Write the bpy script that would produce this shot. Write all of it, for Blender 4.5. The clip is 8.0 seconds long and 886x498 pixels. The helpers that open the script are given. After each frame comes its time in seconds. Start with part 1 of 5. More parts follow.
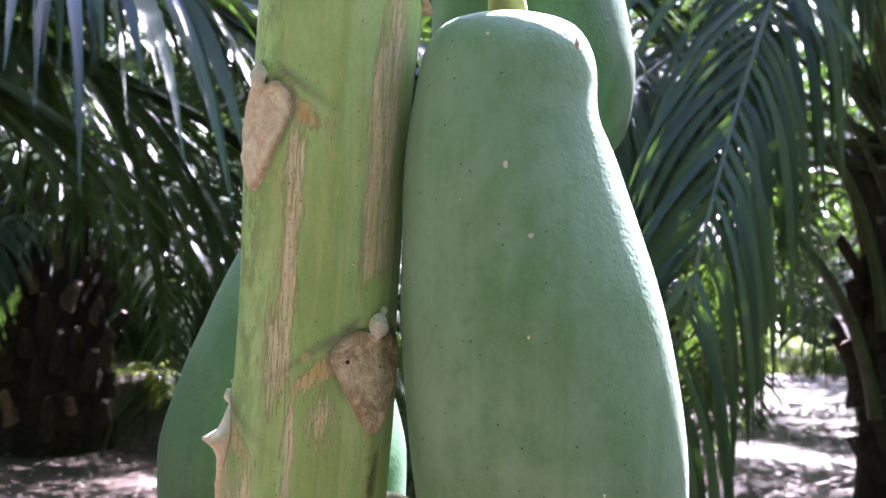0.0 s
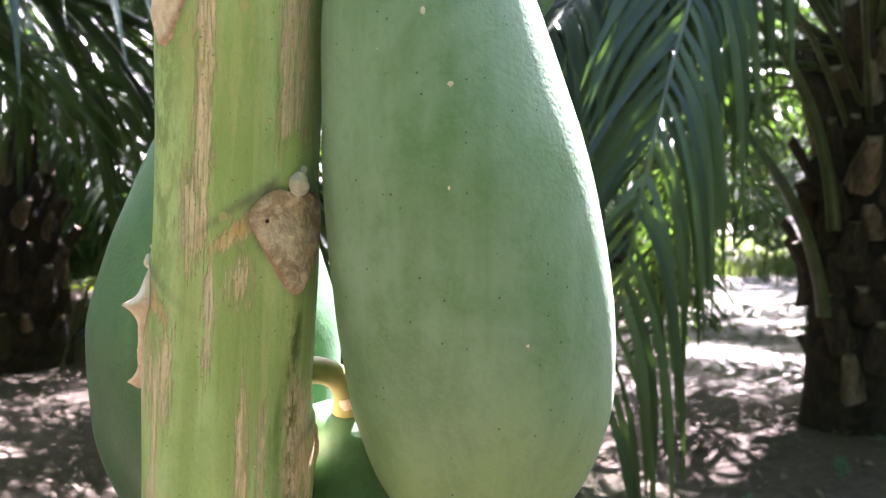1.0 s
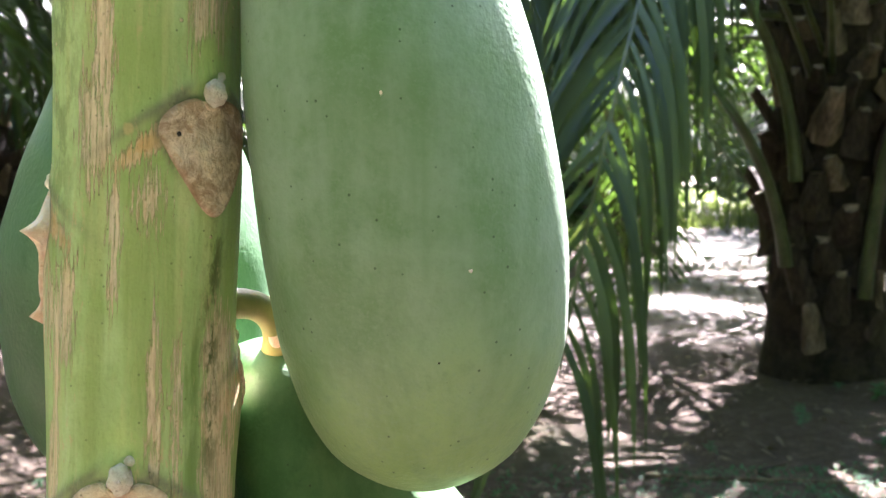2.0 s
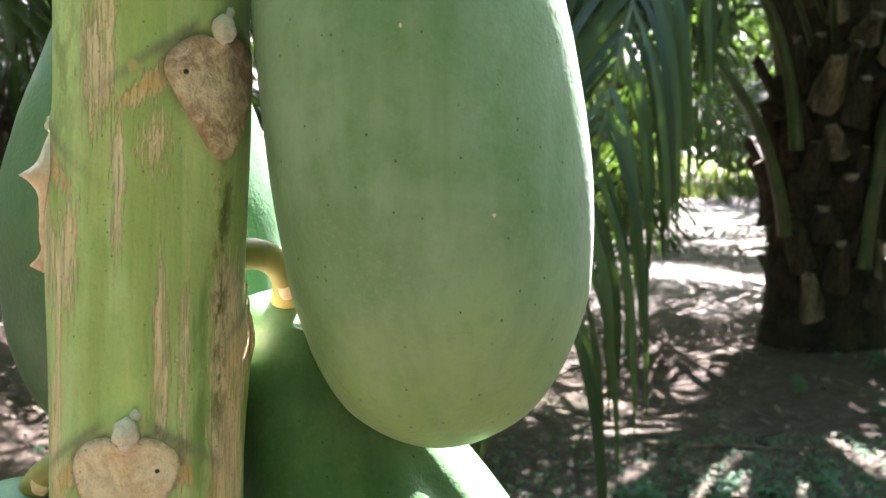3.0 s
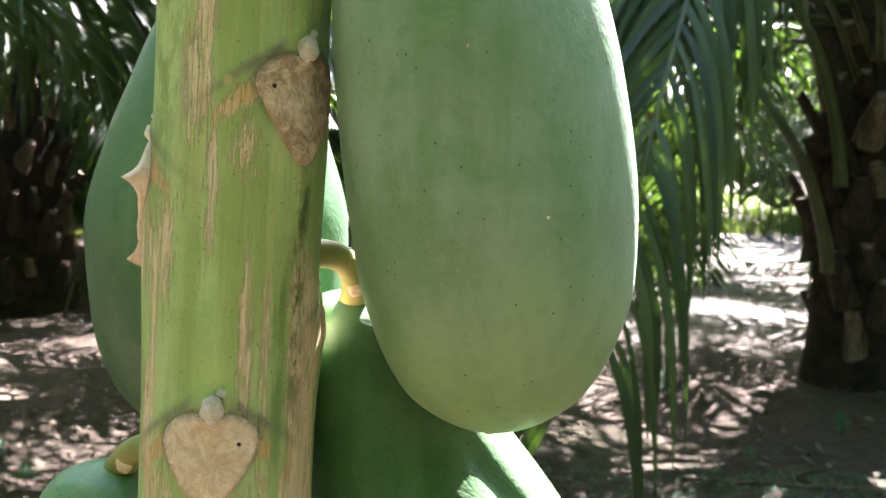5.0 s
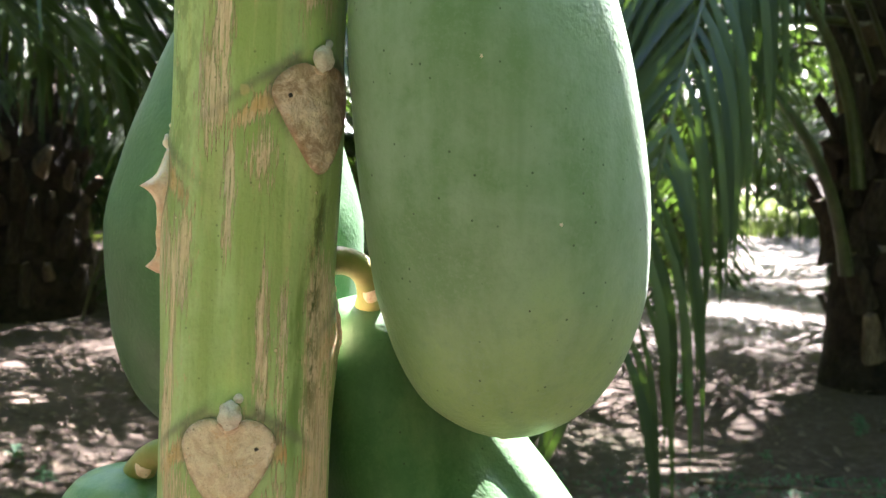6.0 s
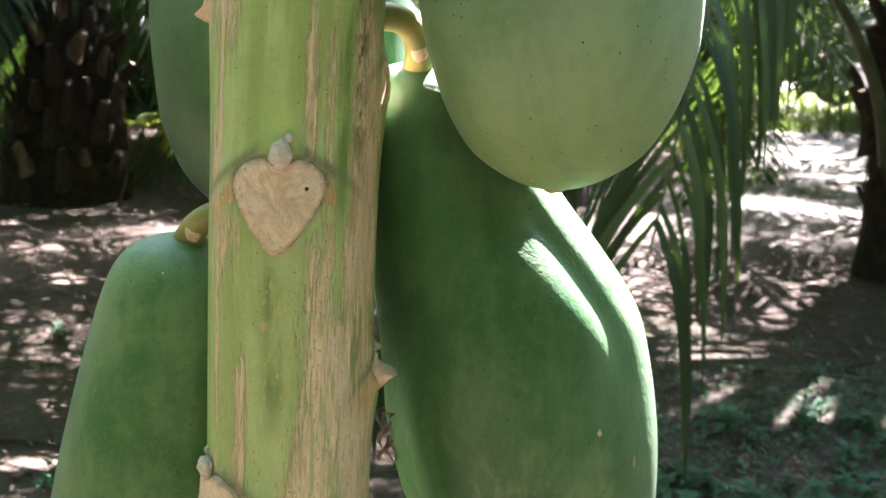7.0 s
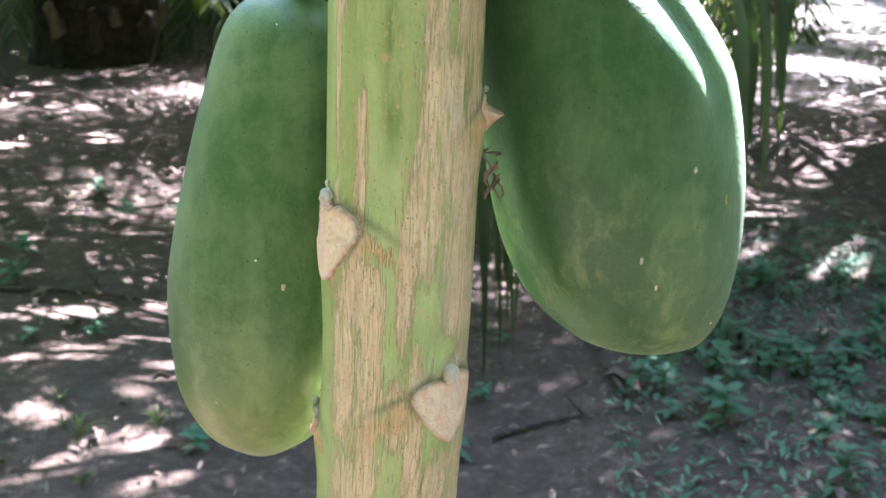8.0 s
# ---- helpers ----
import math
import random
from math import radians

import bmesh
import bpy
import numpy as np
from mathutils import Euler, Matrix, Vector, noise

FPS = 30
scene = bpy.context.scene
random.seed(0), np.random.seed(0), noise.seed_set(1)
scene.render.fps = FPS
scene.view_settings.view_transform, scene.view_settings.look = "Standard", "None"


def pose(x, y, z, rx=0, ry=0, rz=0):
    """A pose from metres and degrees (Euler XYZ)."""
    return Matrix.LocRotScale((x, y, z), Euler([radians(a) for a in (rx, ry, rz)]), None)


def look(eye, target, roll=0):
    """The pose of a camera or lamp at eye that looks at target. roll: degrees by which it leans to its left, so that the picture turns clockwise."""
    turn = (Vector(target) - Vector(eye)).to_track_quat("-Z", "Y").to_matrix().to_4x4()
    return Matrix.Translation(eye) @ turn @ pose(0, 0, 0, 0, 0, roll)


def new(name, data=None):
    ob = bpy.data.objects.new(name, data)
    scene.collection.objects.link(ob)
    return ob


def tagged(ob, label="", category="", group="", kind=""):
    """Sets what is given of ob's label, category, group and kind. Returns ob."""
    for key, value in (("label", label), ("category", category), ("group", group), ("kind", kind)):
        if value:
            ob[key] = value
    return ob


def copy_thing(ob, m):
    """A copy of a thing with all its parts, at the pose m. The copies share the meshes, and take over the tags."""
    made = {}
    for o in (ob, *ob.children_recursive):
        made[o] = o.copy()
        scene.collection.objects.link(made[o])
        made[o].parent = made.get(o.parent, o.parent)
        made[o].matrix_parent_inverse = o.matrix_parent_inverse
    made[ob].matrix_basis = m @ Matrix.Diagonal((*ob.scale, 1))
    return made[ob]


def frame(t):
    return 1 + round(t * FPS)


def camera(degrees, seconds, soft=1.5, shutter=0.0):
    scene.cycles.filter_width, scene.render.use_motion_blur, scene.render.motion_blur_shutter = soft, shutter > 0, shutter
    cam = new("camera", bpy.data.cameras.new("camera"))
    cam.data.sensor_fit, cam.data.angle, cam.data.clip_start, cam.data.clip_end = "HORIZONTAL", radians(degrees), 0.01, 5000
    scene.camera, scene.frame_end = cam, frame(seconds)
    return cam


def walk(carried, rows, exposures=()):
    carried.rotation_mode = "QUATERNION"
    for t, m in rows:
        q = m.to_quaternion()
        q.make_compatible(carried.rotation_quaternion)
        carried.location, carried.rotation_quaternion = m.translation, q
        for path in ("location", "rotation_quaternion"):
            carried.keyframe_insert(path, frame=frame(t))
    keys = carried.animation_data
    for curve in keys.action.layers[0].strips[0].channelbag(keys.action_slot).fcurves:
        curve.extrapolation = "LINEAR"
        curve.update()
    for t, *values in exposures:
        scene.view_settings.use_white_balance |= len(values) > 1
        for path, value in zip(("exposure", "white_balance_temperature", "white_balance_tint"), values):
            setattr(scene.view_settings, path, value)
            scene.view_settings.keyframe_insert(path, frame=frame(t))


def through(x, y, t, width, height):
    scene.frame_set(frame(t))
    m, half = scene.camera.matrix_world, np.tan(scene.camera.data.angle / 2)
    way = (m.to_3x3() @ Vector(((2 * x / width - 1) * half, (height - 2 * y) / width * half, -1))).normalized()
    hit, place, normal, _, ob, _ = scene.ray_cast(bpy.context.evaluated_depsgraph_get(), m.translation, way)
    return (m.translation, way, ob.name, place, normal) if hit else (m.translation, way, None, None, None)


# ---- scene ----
cam = camera(44.3, 8.0)
cam.data.dof.use_dof, cam.data.dof.focus_distance, cam.data.dof.aperture_fstop = True, 0.345, 36.0
PATH = [
    (0, (0.016, 0.156, 1.404), (-0.107, 2.149, 1.506), 1.3),
    (0.5, (0.016, 0.159, 1.396), (-0.074, 2.157, 1.397), 0.9),
    (1, (0.027, 0.164, 1.387), (-0.016, 2.162, 1.326), 0.2),
    (1.5, (0.032, 0.182, 1.377), (0.032, 2.178, 1.257), -0.0),
    (1.7, (0.035, 0.189, 1.376), (0.046, 2.184, 1.24), -0.0),
    (2.8, (0.031, 0.21, 1.372), (0.062, 2.202, 1.195), 0.2),
    (3, (0.029, 0.211, 1.368), (0.054, 2.2, 1.166), 0.2),
    (3.5, (0.023, 0.195, 1.361), (-0.017, 2.181, 1.125), 0.7),
    (4, (0.019, 0.183, 1.357), (-0.064, 2.168, 1.131), 1.7),
    (4.5, (0.022, 0.186, 1.355), (-0.035, 2.177, 1.173), 1.4),
    (4.7, (0.023, 0.183, 1.36), (-0.022, 2.176, 1.208), 1.1),
    (6, (0.024, 0.176, 1.363), (-0.054, 2.17, 1.223), 0.9),
    (6.5, (0.026, 0.174, 1.351), (-0.062, 2.164, 1.171), 0.8),
    (7, (0.02, 0.171, 1.317), (-0.113, 2.139, 0.984), 1.3),
    (7.5, (0.016, 0.16, 1.293), (-0.137, 2.098, 0.82), 1.2),
    (8, (-0.004, 0.138, 1.278), (-0.181, 2.047, 0.706), 1.1),
]
EXPOSURE = [(0.0, 4.28, 5450, 39), (0.5, 4.48, 5650, 35), (1.5, 4.65, 5850, 29), (4.0, 4.42, 6050, 20), (7.0, 4.38, 5950, 24), (8.0, 4.85, 5500, 32)]
walk(cam, [(t, look(eye, target, roll)) for t, eye, target, roll in PATH], EXPOSURE)

# ---- world, sun ----
SUN_DIR = Vector((0.44, 0.94, 1.20)).normalized()
sun = new("sun", bpy.data.lights.new("sun", "SUN"))
sun.data.energy, sun.data.angle, sun.data.color = 5.0, radians(0.53), (1.0, 0.95, 0.86)
sun.matrix_world = look(SUN_DIR * 40, (0, 0, 0))
world = bpy.data.worlds.new("world")
scene.world = world
world.use_nodes = True
sky = world.node_tree.nodes.new("ShaderNodeTexSky")
sky.sky_type, sky.sun_disc = "NISHITA", False
sky.sun_elevation = math.asin(SUN_DIR.z)
sky.sun_rotation = math.atan2(SUN_DIR.x, SUN_DIR.y)
sky.dust_density = 2.0
backing = world.node_tree.nodes["Background"]
backing.inputs["Strength"].default_value = 0.050
world.node_tree.links.new(sky.outputs["Color"], backing.inputs["Color"])


# ---- materials ----
class Nodes:
    """Short hand for building a node material."""

    def __init__(self, name, rough=0.6):
        self.mat = bpy.data.materials.new(name)
        self.mat.use_nodes = True
        self.tree = self.mat.node_tree
        self.shader = self.tree.nodes["Principled BSDF"]
        self.shader.inputs["Roughness"].default_value = rough

    def link(self, a, b):
        self.tree.links.new(a, b)

    def coords(self, scale=(1, 1, 1), attribute=None, object_space=True):
        if attribute:
            node = self.tree.nodes.new("ShaderNodeAttribute")
            node.attribute_name = attribute
            out = node.outputs["Vector"]
        else:
            out = self.tree.nodes.new("ShaderNodeTexCoord").outputs["Object"]
        mapping = self.tree.nodes.new("ShaderNodeMapping")
        mapping.inputs["Scale"].default_value = scale
        self.link(out, mapping.inputs["Vector"])
        return mapping.outputs["Vector"]

    def value(self, attribute):
        node = self.tree.nodes.new("ShaderNodeAttribute")
        node.attribute_name = attribute
        return node.outputs["Fac"]

    def noise(self, vector, scale, detail=3.0, rough=0.55, warp=0.0):
        node = self.tree.nodes.new("ShaderNodeTexNoise")
        node.inputs["Scale"].default_value = scale
        node.inputs["Detail"].default_value = detail
        node.inputs["Roughness"].default_value = rough
        node.inputs["Distortion"].default_value = warp
        self.link(vector, node.inputs["Vector"])
        return node.outputs["Fac"]

    def cells(self, vector, scale, randomness=1.0):
        node = self.tree.nodes.new("ShaderNodeTexVoronoi")
        node.inputs["Scale"].default_value = scale
        node.inputs["Randomness"].default_value = randomness
        self.link(vector, node.inputs["Vector"])
        return node.outputs["Distance"], node.outputs["Color"]

    def ramp(self, fac, lo, hi, out_lo=0.0, out_hi=1.0):
        node = self.tree.nodes.new("ShaderNodeMapRange")
        node.interpolation_type = "SMOOTHSTEP"
        for key, v in zip(("From Min", "From Max", "To Min", "To Max"), (lo, hi, out_lo, out_hi)):
            node.inputs[key].default_value = v
        self.link(fac, node.inputs["Value"])
        return node.outputs["Result"]

    def math(self, op, a, b):
        node = self.tree.nodes.new("ShaderNodeMath")
        node.operation = op
        node.use_clamp = op == "ADD"
        for socket, v in zip(node.inputs, (a, b)):
            if isinstance(v, (int, float)):
                socket.default_value = v
            else:
                self.link(v, socket)
        return node.outputs[0]

    def mix(self, fac, a, b):
        node = self.tree.nodes.new("ShaderNodeMix")
        node.data_type = "RGBA"
        for socket, v in ((node.inputs["Factor"], fac), (node.inputs["A"], a), (node.inputs["B"], b)):
            if isinstance(v, (int, float)):
                socket.default_value = v
            elif isinstance(v, tuple):
                socket.default_value = (*v, 1.0)
            else:
                self.link(v, socket)
        return node.outputs["Result"]

    def random(self):
        return self.tree.nodes.new("ShaderNodeObjectInfo").outputs["Random"]

    def island(self):
        return self.tree.nodes.new("ShaderNodeNewGeometry").outputs["Random Per Island"]

    def colour(self, out):
        self.link(out, self.shader.inputs["Base Color"])

    def rough(self, out):
        self.link(out, self.shader.inputs["Roughness"])

    def bump(self, height, strength, distance):
        node = self.tree.nodes.new("ShaderNodeBump")
        node.inputs["Strength"].default_value = strength
        node.inputs["Distance"].default_value = distance
        self.link(height, node.inputs["Height"])
        if self.shader.inputs["Normal"].links:
            self.link(self.shader.inputs["Normal"].links[0].from_socket, node.inputs["Normal"])
        self.link(node.outputs["Normal"], self.shader.inputs["Normal"])

    def translucent(self, colour, share):
        """Lets light through thin leaves."""
        trans = self.tree.nodes.new("ShaderNodeBsdfTranslucent")
        if isinstance(colour, tuple):
            trans.inputs["Color"].default_value = (*colour, 1)
        else:
            self.link(colour, trans.inputs["Color"])
        both = self.tree.nodes.new("ShaderNodeMixShader")
        both.inputs["Fac"].default_value = share
        self.link(self.shader.outputs["BSDF"], both.inputs[1])
        self.link(trans.outputs["BSDF"], both.inputs[2])
        self.link(both.outputs["Shader"], self.tree.nodes["Material Output"].inputs["Surface"])


def fruit_skin(name, deep, bloom, ripe, bloom_share, ripe_from, blotch=0.0, lumps=0.18, sheen=0.07, side=0.0, soft=0.0):
    """Waxy green papaya skin: a pale bloom over deep green, yellower at the blossom end."""
    n = Nodes(name, 0.42)
    at = n.coords()
    along = n.value("along")
    large = n.noise(at, 20, 5, 0.62, 0.6)
    streak = n.noise(n.coords((1, 1, 0.16)), 70, 5, 0.65)
    mottle = n.noise(at, 150, 5, 0.7)
    fine = n.noise(at, 700, 3, 0.7)
    waxy = n.math("ADD", n.math("MULTIPLY", large, 0.5), n.math("ADD", n.math("MULTIPLY", streak, 0.3), n.math("MULTIPLY", mottle, 0.2)))
    # side: thinner bloom on the left, with the shade there put into the colour
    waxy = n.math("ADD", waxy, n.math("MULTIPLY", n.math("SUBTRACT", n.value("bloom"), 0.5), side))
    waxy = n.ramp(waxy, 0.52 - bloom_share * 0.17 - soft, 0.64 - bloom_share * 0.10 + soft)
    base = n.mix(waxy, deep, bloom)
    ripening = n.ramp(n.math("ADD", along, n.math("MULTIPLY", n.math("SUBTRACT", large, 0.5), 0.5)), ripe_from, ripe_from + 0.36)
    base = n.mix(n.math("MULTIPLY", ripening, 0.8), base, ripe)
    base = n.mix(n.ramp(mottle, 0.48, 0.72, 0, 0.45), base, deep)
    base = n.mix(n.ramp(fine, 0.48, 0.72, 0, 0.40), base, bloom)
    base = n.mix(n.ramp(n.noise(at, 1500, 3, 0.7), 0.5, 0.75, 0, 0.30), base, deep)
    base = n.mix(n.ramp(n.noise(n.coords((1, 1, 0.12)), 34, 4, 0.6, 0.4), 0.56, 0.68, 0, 0.4), base, deep)
    if blotch:
        pale = n.ramp(n.noise(n.coords((1, 1, 0.6)), 75, 6, 0.72, 0.3), 0.47, 0.68, 0, blotch)
        base = n.mix(n.math("MULTIPLY", pale, n.ramp(along, 0.45, 0.95, 0.22, 1)), base, (0.270, 0.350, 0.140))
    dist, tone = n.cells(at, 215)
    speck = n.math("MULTIPLY", n.ramp(dist, 0.05, 0.11, 1, 0), n.ramp(tone, 0.22, 0.28))
    base = n.mix(n.math("MULTIPLY", speck, 0.85), base, (0.030, 0.060, 0.026))
    dist, tone = n.cells(n.coords((1.03, 0.97, 1.01)), 75)
    dot = n.math("MULTIPLY", n.ramp(dist, 0.018, 0.035, 1, 0), n.ramp(tone, 0.75, 0.78))
    base = n.mix(n.math("MULTIPLY", dot, 0.8), base, (0.600, 0.620, 0.500))
    n.colour(base)
    n.rough(n.ramp(n.math("ADD", n.math("MULTIPLY", waxy, 0.6), n.math("MULTIPLY", fine, 0.4)), 0.1, 0.9, 0.36, 0.54))
    n.shader.inputs["Specular IOR Level"].default_value = 0.36
    n.shader.inputs["Sheen Weight"].default_value = sheen
    n.shader.inputs["Coat Weight"].default_value = 0.06
    n.shader.inputs["Coat Roughness"].default_value = 0.24
    n.shader.inputs["Sheen Roughness"].default_value = 0.5
    n.bump(n.noise(at, 60, 4, 0.6), lumps, 0.0020)
    n.bump(n.noise(at, 230, 4, 0.6), lumps + 0.05, 0.0005)
    n.bump(n.noise(at, 560, 3), 0.4, 0.0006)
    return n.mat


SKIN_PALE = fruit_skin("skin_pale", (0.125, 0.228, 0.105), (0.212, 0.318, 0.212), (0.225, 0.345, 0.100), 0.72, 0.66, 0.0, 0.14)
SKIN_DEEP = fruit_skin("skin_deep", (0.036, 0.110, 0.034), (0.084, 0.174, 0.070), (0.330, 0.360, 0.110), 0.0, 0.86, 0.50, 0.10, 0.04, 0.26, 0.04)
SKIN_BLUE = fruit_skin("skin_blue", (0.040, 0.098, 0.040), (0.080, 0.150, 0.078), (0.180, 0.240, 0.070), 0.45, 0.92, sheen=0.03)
SKIN_MID = fruit_skin("skin_mid", (0.066, 0.158, 0.050), (0.170, 0.258, 0.110), (0.255, 0.315, 0.090), 0.46, 0.60, 0.70, sheen=0.05)


def stem_skin():
    """Green papaya stem with torn corky tan strips, freckles and bruised collars round the leaf scars."""
    n = Nodes("stem_skin", 0.5)
    at = n.coords(attribute="around")
    bark, collar, olive = n.value("bark"), n.value("collar"), n.value("olive")
    tone = n.noise(at, 40, 5, 0.65)
    bands = n.noise(n.coords((1, 1, 0.07), "around"), 95, 3, 0.5)
    fibre = n.noise(n.coords((1, 1, 0.05), "around"), 1300, 4, 0.7)
    base = n.mix(n.ramp(tone, 0.3, 0.72), (0.325, 0.455, 0.162), (0.435, 0.560, 0.250))
    base = n.mix(n.ramp(bands, 0.46, 0.62, 0, 0.55), base, (0.235, 0.320, 0.075))
    base = n.mix(n.ramp(n.noise(n.coords((1, 1, 0.09), "around"), 150, 3, 0.5), 0.54, 0.66, 0, 0.55), base, (0.455, 0.500, 0.205))
    base = n.mix(n.ramp(n.noise(n.coords((1, 1, 0.10), "around"), 620, 4, 0.7), 0.50, 0.75, 0, 0.35), base, (0.450, 0.490, 0.190))
    base = n.mix(n.math("MULTIPLY", n.value("stripe"), n.ramp(n.noise(n.coords((1, 1, 0.2), "around"), 200, 4, 0.6), 0.35, 0.6, 0.25, 0.85)), base, (0.110, 0.205, 0.035))
    base = n.mix(n.math("MULTIPLY", n.value("fresh"), 0.65), base, (0.430, 0.560, 0.180))
    cork = n.mix(n.ramp(fibre, 0.32, 0.66), (0.600, 0.450, 0.285), (0.800, 0.660, 0.470))
    cork = n.mix(n.ramp(n.noise(n.coords((1, 1, 0.3), "around"), 120, 5, 0.7), 0.48, 0.64, 0, 0.55), cork, (0.560, 0.500, 0.385))
    cork = n.mix(n.ramp(n.noise(n.coords((1, 1, 0.4), "around"), 75, 4, 0.7), 0.56, 0.68, 0, 0.55), cork, (0.480, 0.290, 0.200))
    cork = n.mix(n.math("MULTIPLY", n.value("rust"), n.ramp(n.noise(at, 150, 4, 0.7), 0.3, 0.6, 0.3, 0.9)), cork, (0.580, 0.340, 0.120))
    cork = n.mix(n.ramp(n.noise(n.coords((1, 1, 0.10), "around"), 900, 3, 0.6), 0.58, 0.66, 0, 0.45), cork, (0.260, 0.175, 0.085))
    tear = n.math("ADD", n.math("MULTIPLY", n.noise(n.coords((1, 1, 0.05), "around"), 1500, 3, 0.65), 0.62), n.math("MULTIPLY", n.noise(n.coords((1, 1, 0.30), "around"), 420, 6, 0.8, 0.3), 0.38))
    open_cork = n.math("ADD", bark, n.math("MULTIPLY", n.math("SUBTRACT", tear, 0.5), 2.6))
    brink = n.ramp(open_cork, 0.36, 0.47)
    open_cork = n.ramp(open_cork, 0.45, 0.60)
    slit = n.ramp(n.noise(n.coords((1, 1, 0.08), "around"), 640, 3, 0.6), 0.585, 0.63)
    open_cork = n.math("MULTIPLY", open_cork, n.math("SUBTRACT", 1.0, n.math("MULTIPLY", slit, 0.8)))
    base = n.mix(n.math("MULTIPLY", brink, 0.40), base, (0.380, 0.340, 0.140))
    base = n.mix(n.math("MULTIPLY", open_cork, 0.95), base, cork)
    base = n.mix(n.math("MULTIPLY", collar, n.ramp(n.noise(at, 190, 4, 0.7), 0.3, 0.6, 0.65, 0.95)), base, (0.150, 0.150, 0.095))
    base = n.mix(n.math("MULTIPLY", olive, n.ramp(n.noise(n.coords((1, 1, 0.5), "around"), 170, 5, 0.75), 0.42, 0.58)), base, (0.100, 0.125, 0.032))
    base = n.mix(n.ramp(n.noise(n.coords((1, 1, 0.5), "around"), 1000, 4, 0.7), 0.45, 0.75, 0, 0.22), base, (0.150, 0.170, 0.055))
    fleck = n.math("MULTIPLY", n.ramp(n.noise(n.coords((1, 1, 0.28), "around"), 620, 4, 0.75), 0.57, 0.63), n.ramp(n.noise(n.coords((1, 1, 0.12), "around"), 130, 3, 0.5), 0.46, 0.60))
    base = n.mix(n.math("MULTIPLY", fleck, 0.75), base, (0.520, 0.405, 0.215))
    dist, pick = n.cells(at, 520)
    pore = n.math("MULTIPLY", n.math("MULTIPLY", n.ramp(dist, 0.12, 0.30, 1, 0), n.ramp(pick, 0.55, 0.60)), open_cork)
    base = n.mix(n.math("MULTIPLY", pore, 0.4), base, (0.150, 0.090, 0.045))
    dist, pick = n.cells(at, 330)
    freckle = n.math("MULTIPLY", n.ramp(dist, 0.06, 0.15, 1, 0), n.ramp(pick, 0.62, 0.67))
    base = n.mix(n.math("MULTIPLY", freckle, 0.7), base, (0.075, 0.100, 0.028))
    dist, pick = n.cells(n.coords((0.96, 1, 1.05), "around"), 120)
    wart = n.math("MULTIPLY", n.ramp(dist, 0.05, 0.09, 1, 0), n.ramp(pick, 0.40, 0.43))
    base = n.mix(n.math("MULTIPLY", wart, 0.9), base, (0.700, 0.590, 0.370))
    dist, pick = n.cells(n.coords((1.04, 1, 0.93), "around"), 62)
    blot = n.math("MULTIPLY", n.ramp(n.math("ADD", dist, n.math("MULTIPLY", n.noise(at, 420, 4, 0.7), 0.16)), 0.14, 0.20, 1, 0), n.ramp(pick, 0.50, 0.54))
    base = n.mix(n.math("MULTIPLY", blot, 0.8), base, (0.460, 0.370, 0.170))
    n.colour(base)
    n.rough(n.ramp(open_cork, 0, 1, 0.40, 0.88))
    n.bump(n.math("MULTIPLY", fibre, open_cork), 0.7, 0.0006)
    n.bump(open_cork, 0.3, 0.0004)
    n.bump(wart, 0.8, 0.0010)
    n.bump(bands, 0.7, 0.0022)
    n.bump(n.noise(n.coords((1, 1, 0.22), "around"), 110, 4), 0.6, 0.0018)
    n.bump(n.noise(at, 700, 3), 0.5, 0.0004)
    return n.mat


STEM = stem_skin()


def corky(name, dark, light, rust, scale=1.0):
    """Dry, pitted scar tissue."""
    n = Nodes(name, 0.85)
    at = n.coords()
    base = n.mix(n.ramp(n.noise(at, 150 * scale, 6, 0.75, 0.8), 0.38, 0.64), dark, light)
    base = n.mix(n.ramp(n.noise(at, 230 * scale, 5, 0.75, 1.2), 0.54, 0.68, 0, 0.45), base, rust)
    dist, pick = n.cells(at, 420 * scale)
    base = n.mix(n.math("MULTIPLY", n.ramp(dist, 0.08, 0.2, 0.6, 0), n.ramp(pick, 0.8, 0.84)), base, (0.16, 0.11, 0.06))
    base = n.mix(n.ramp(n.noise(at, 900 * scale, 4, 0.75), 0.48, 0.7, 0, 0.30), base, dark)
    base = n.mix(n.math("MULTIPLY", n.value("rim"), n.ramp(n.noise(at, 420, 3), 0.3, 0.6, 0.15, 0.55)), base, (0.250, 0.150, 0.080))
    n.colour(base)
    n.bump(n.noise(at, 260 * scale, 5, 0.75), 1.0, 0.0024)
    n.bump(n.noise(at, 1000 * scale, 4, 0.7), 0.6, 0.0005)
    return n.mat


SCAR_PALE = corky("scar_pale", (0.760, 0.530, 0.370), (0.950, 0.760, 0.580), (0.780, 0.450, 0.210))
SCAR_BROWN = corky("scar_brown", (0.430, 0.275, 0.165), (0.860, 0.670, 0.490), (0.640, 0.360, 0.160))
SCAR_CREAM = corky("scar_cream", (0.880, 0.640, 0.450), (0.980, 0.820, 0.650), (0.880, 0.540, 0.270))
BUD = corky("bud_cork", (0.760, 0.660, 0.540), (0.930, 0.860, 0.750), (0.700, 0.500, 0.320), 1.6)
HOLE = corky("hole_dark", (0.020, 0.014, 0.010), (0.050, 0.035, 0.022), (0.040, 0.025, 0.015))
DRIED = corky("dried_flower", (0.150, 0.085, 0.065), (0.420, 0.300, 0.250), (0.230, 0.115, 0.090))


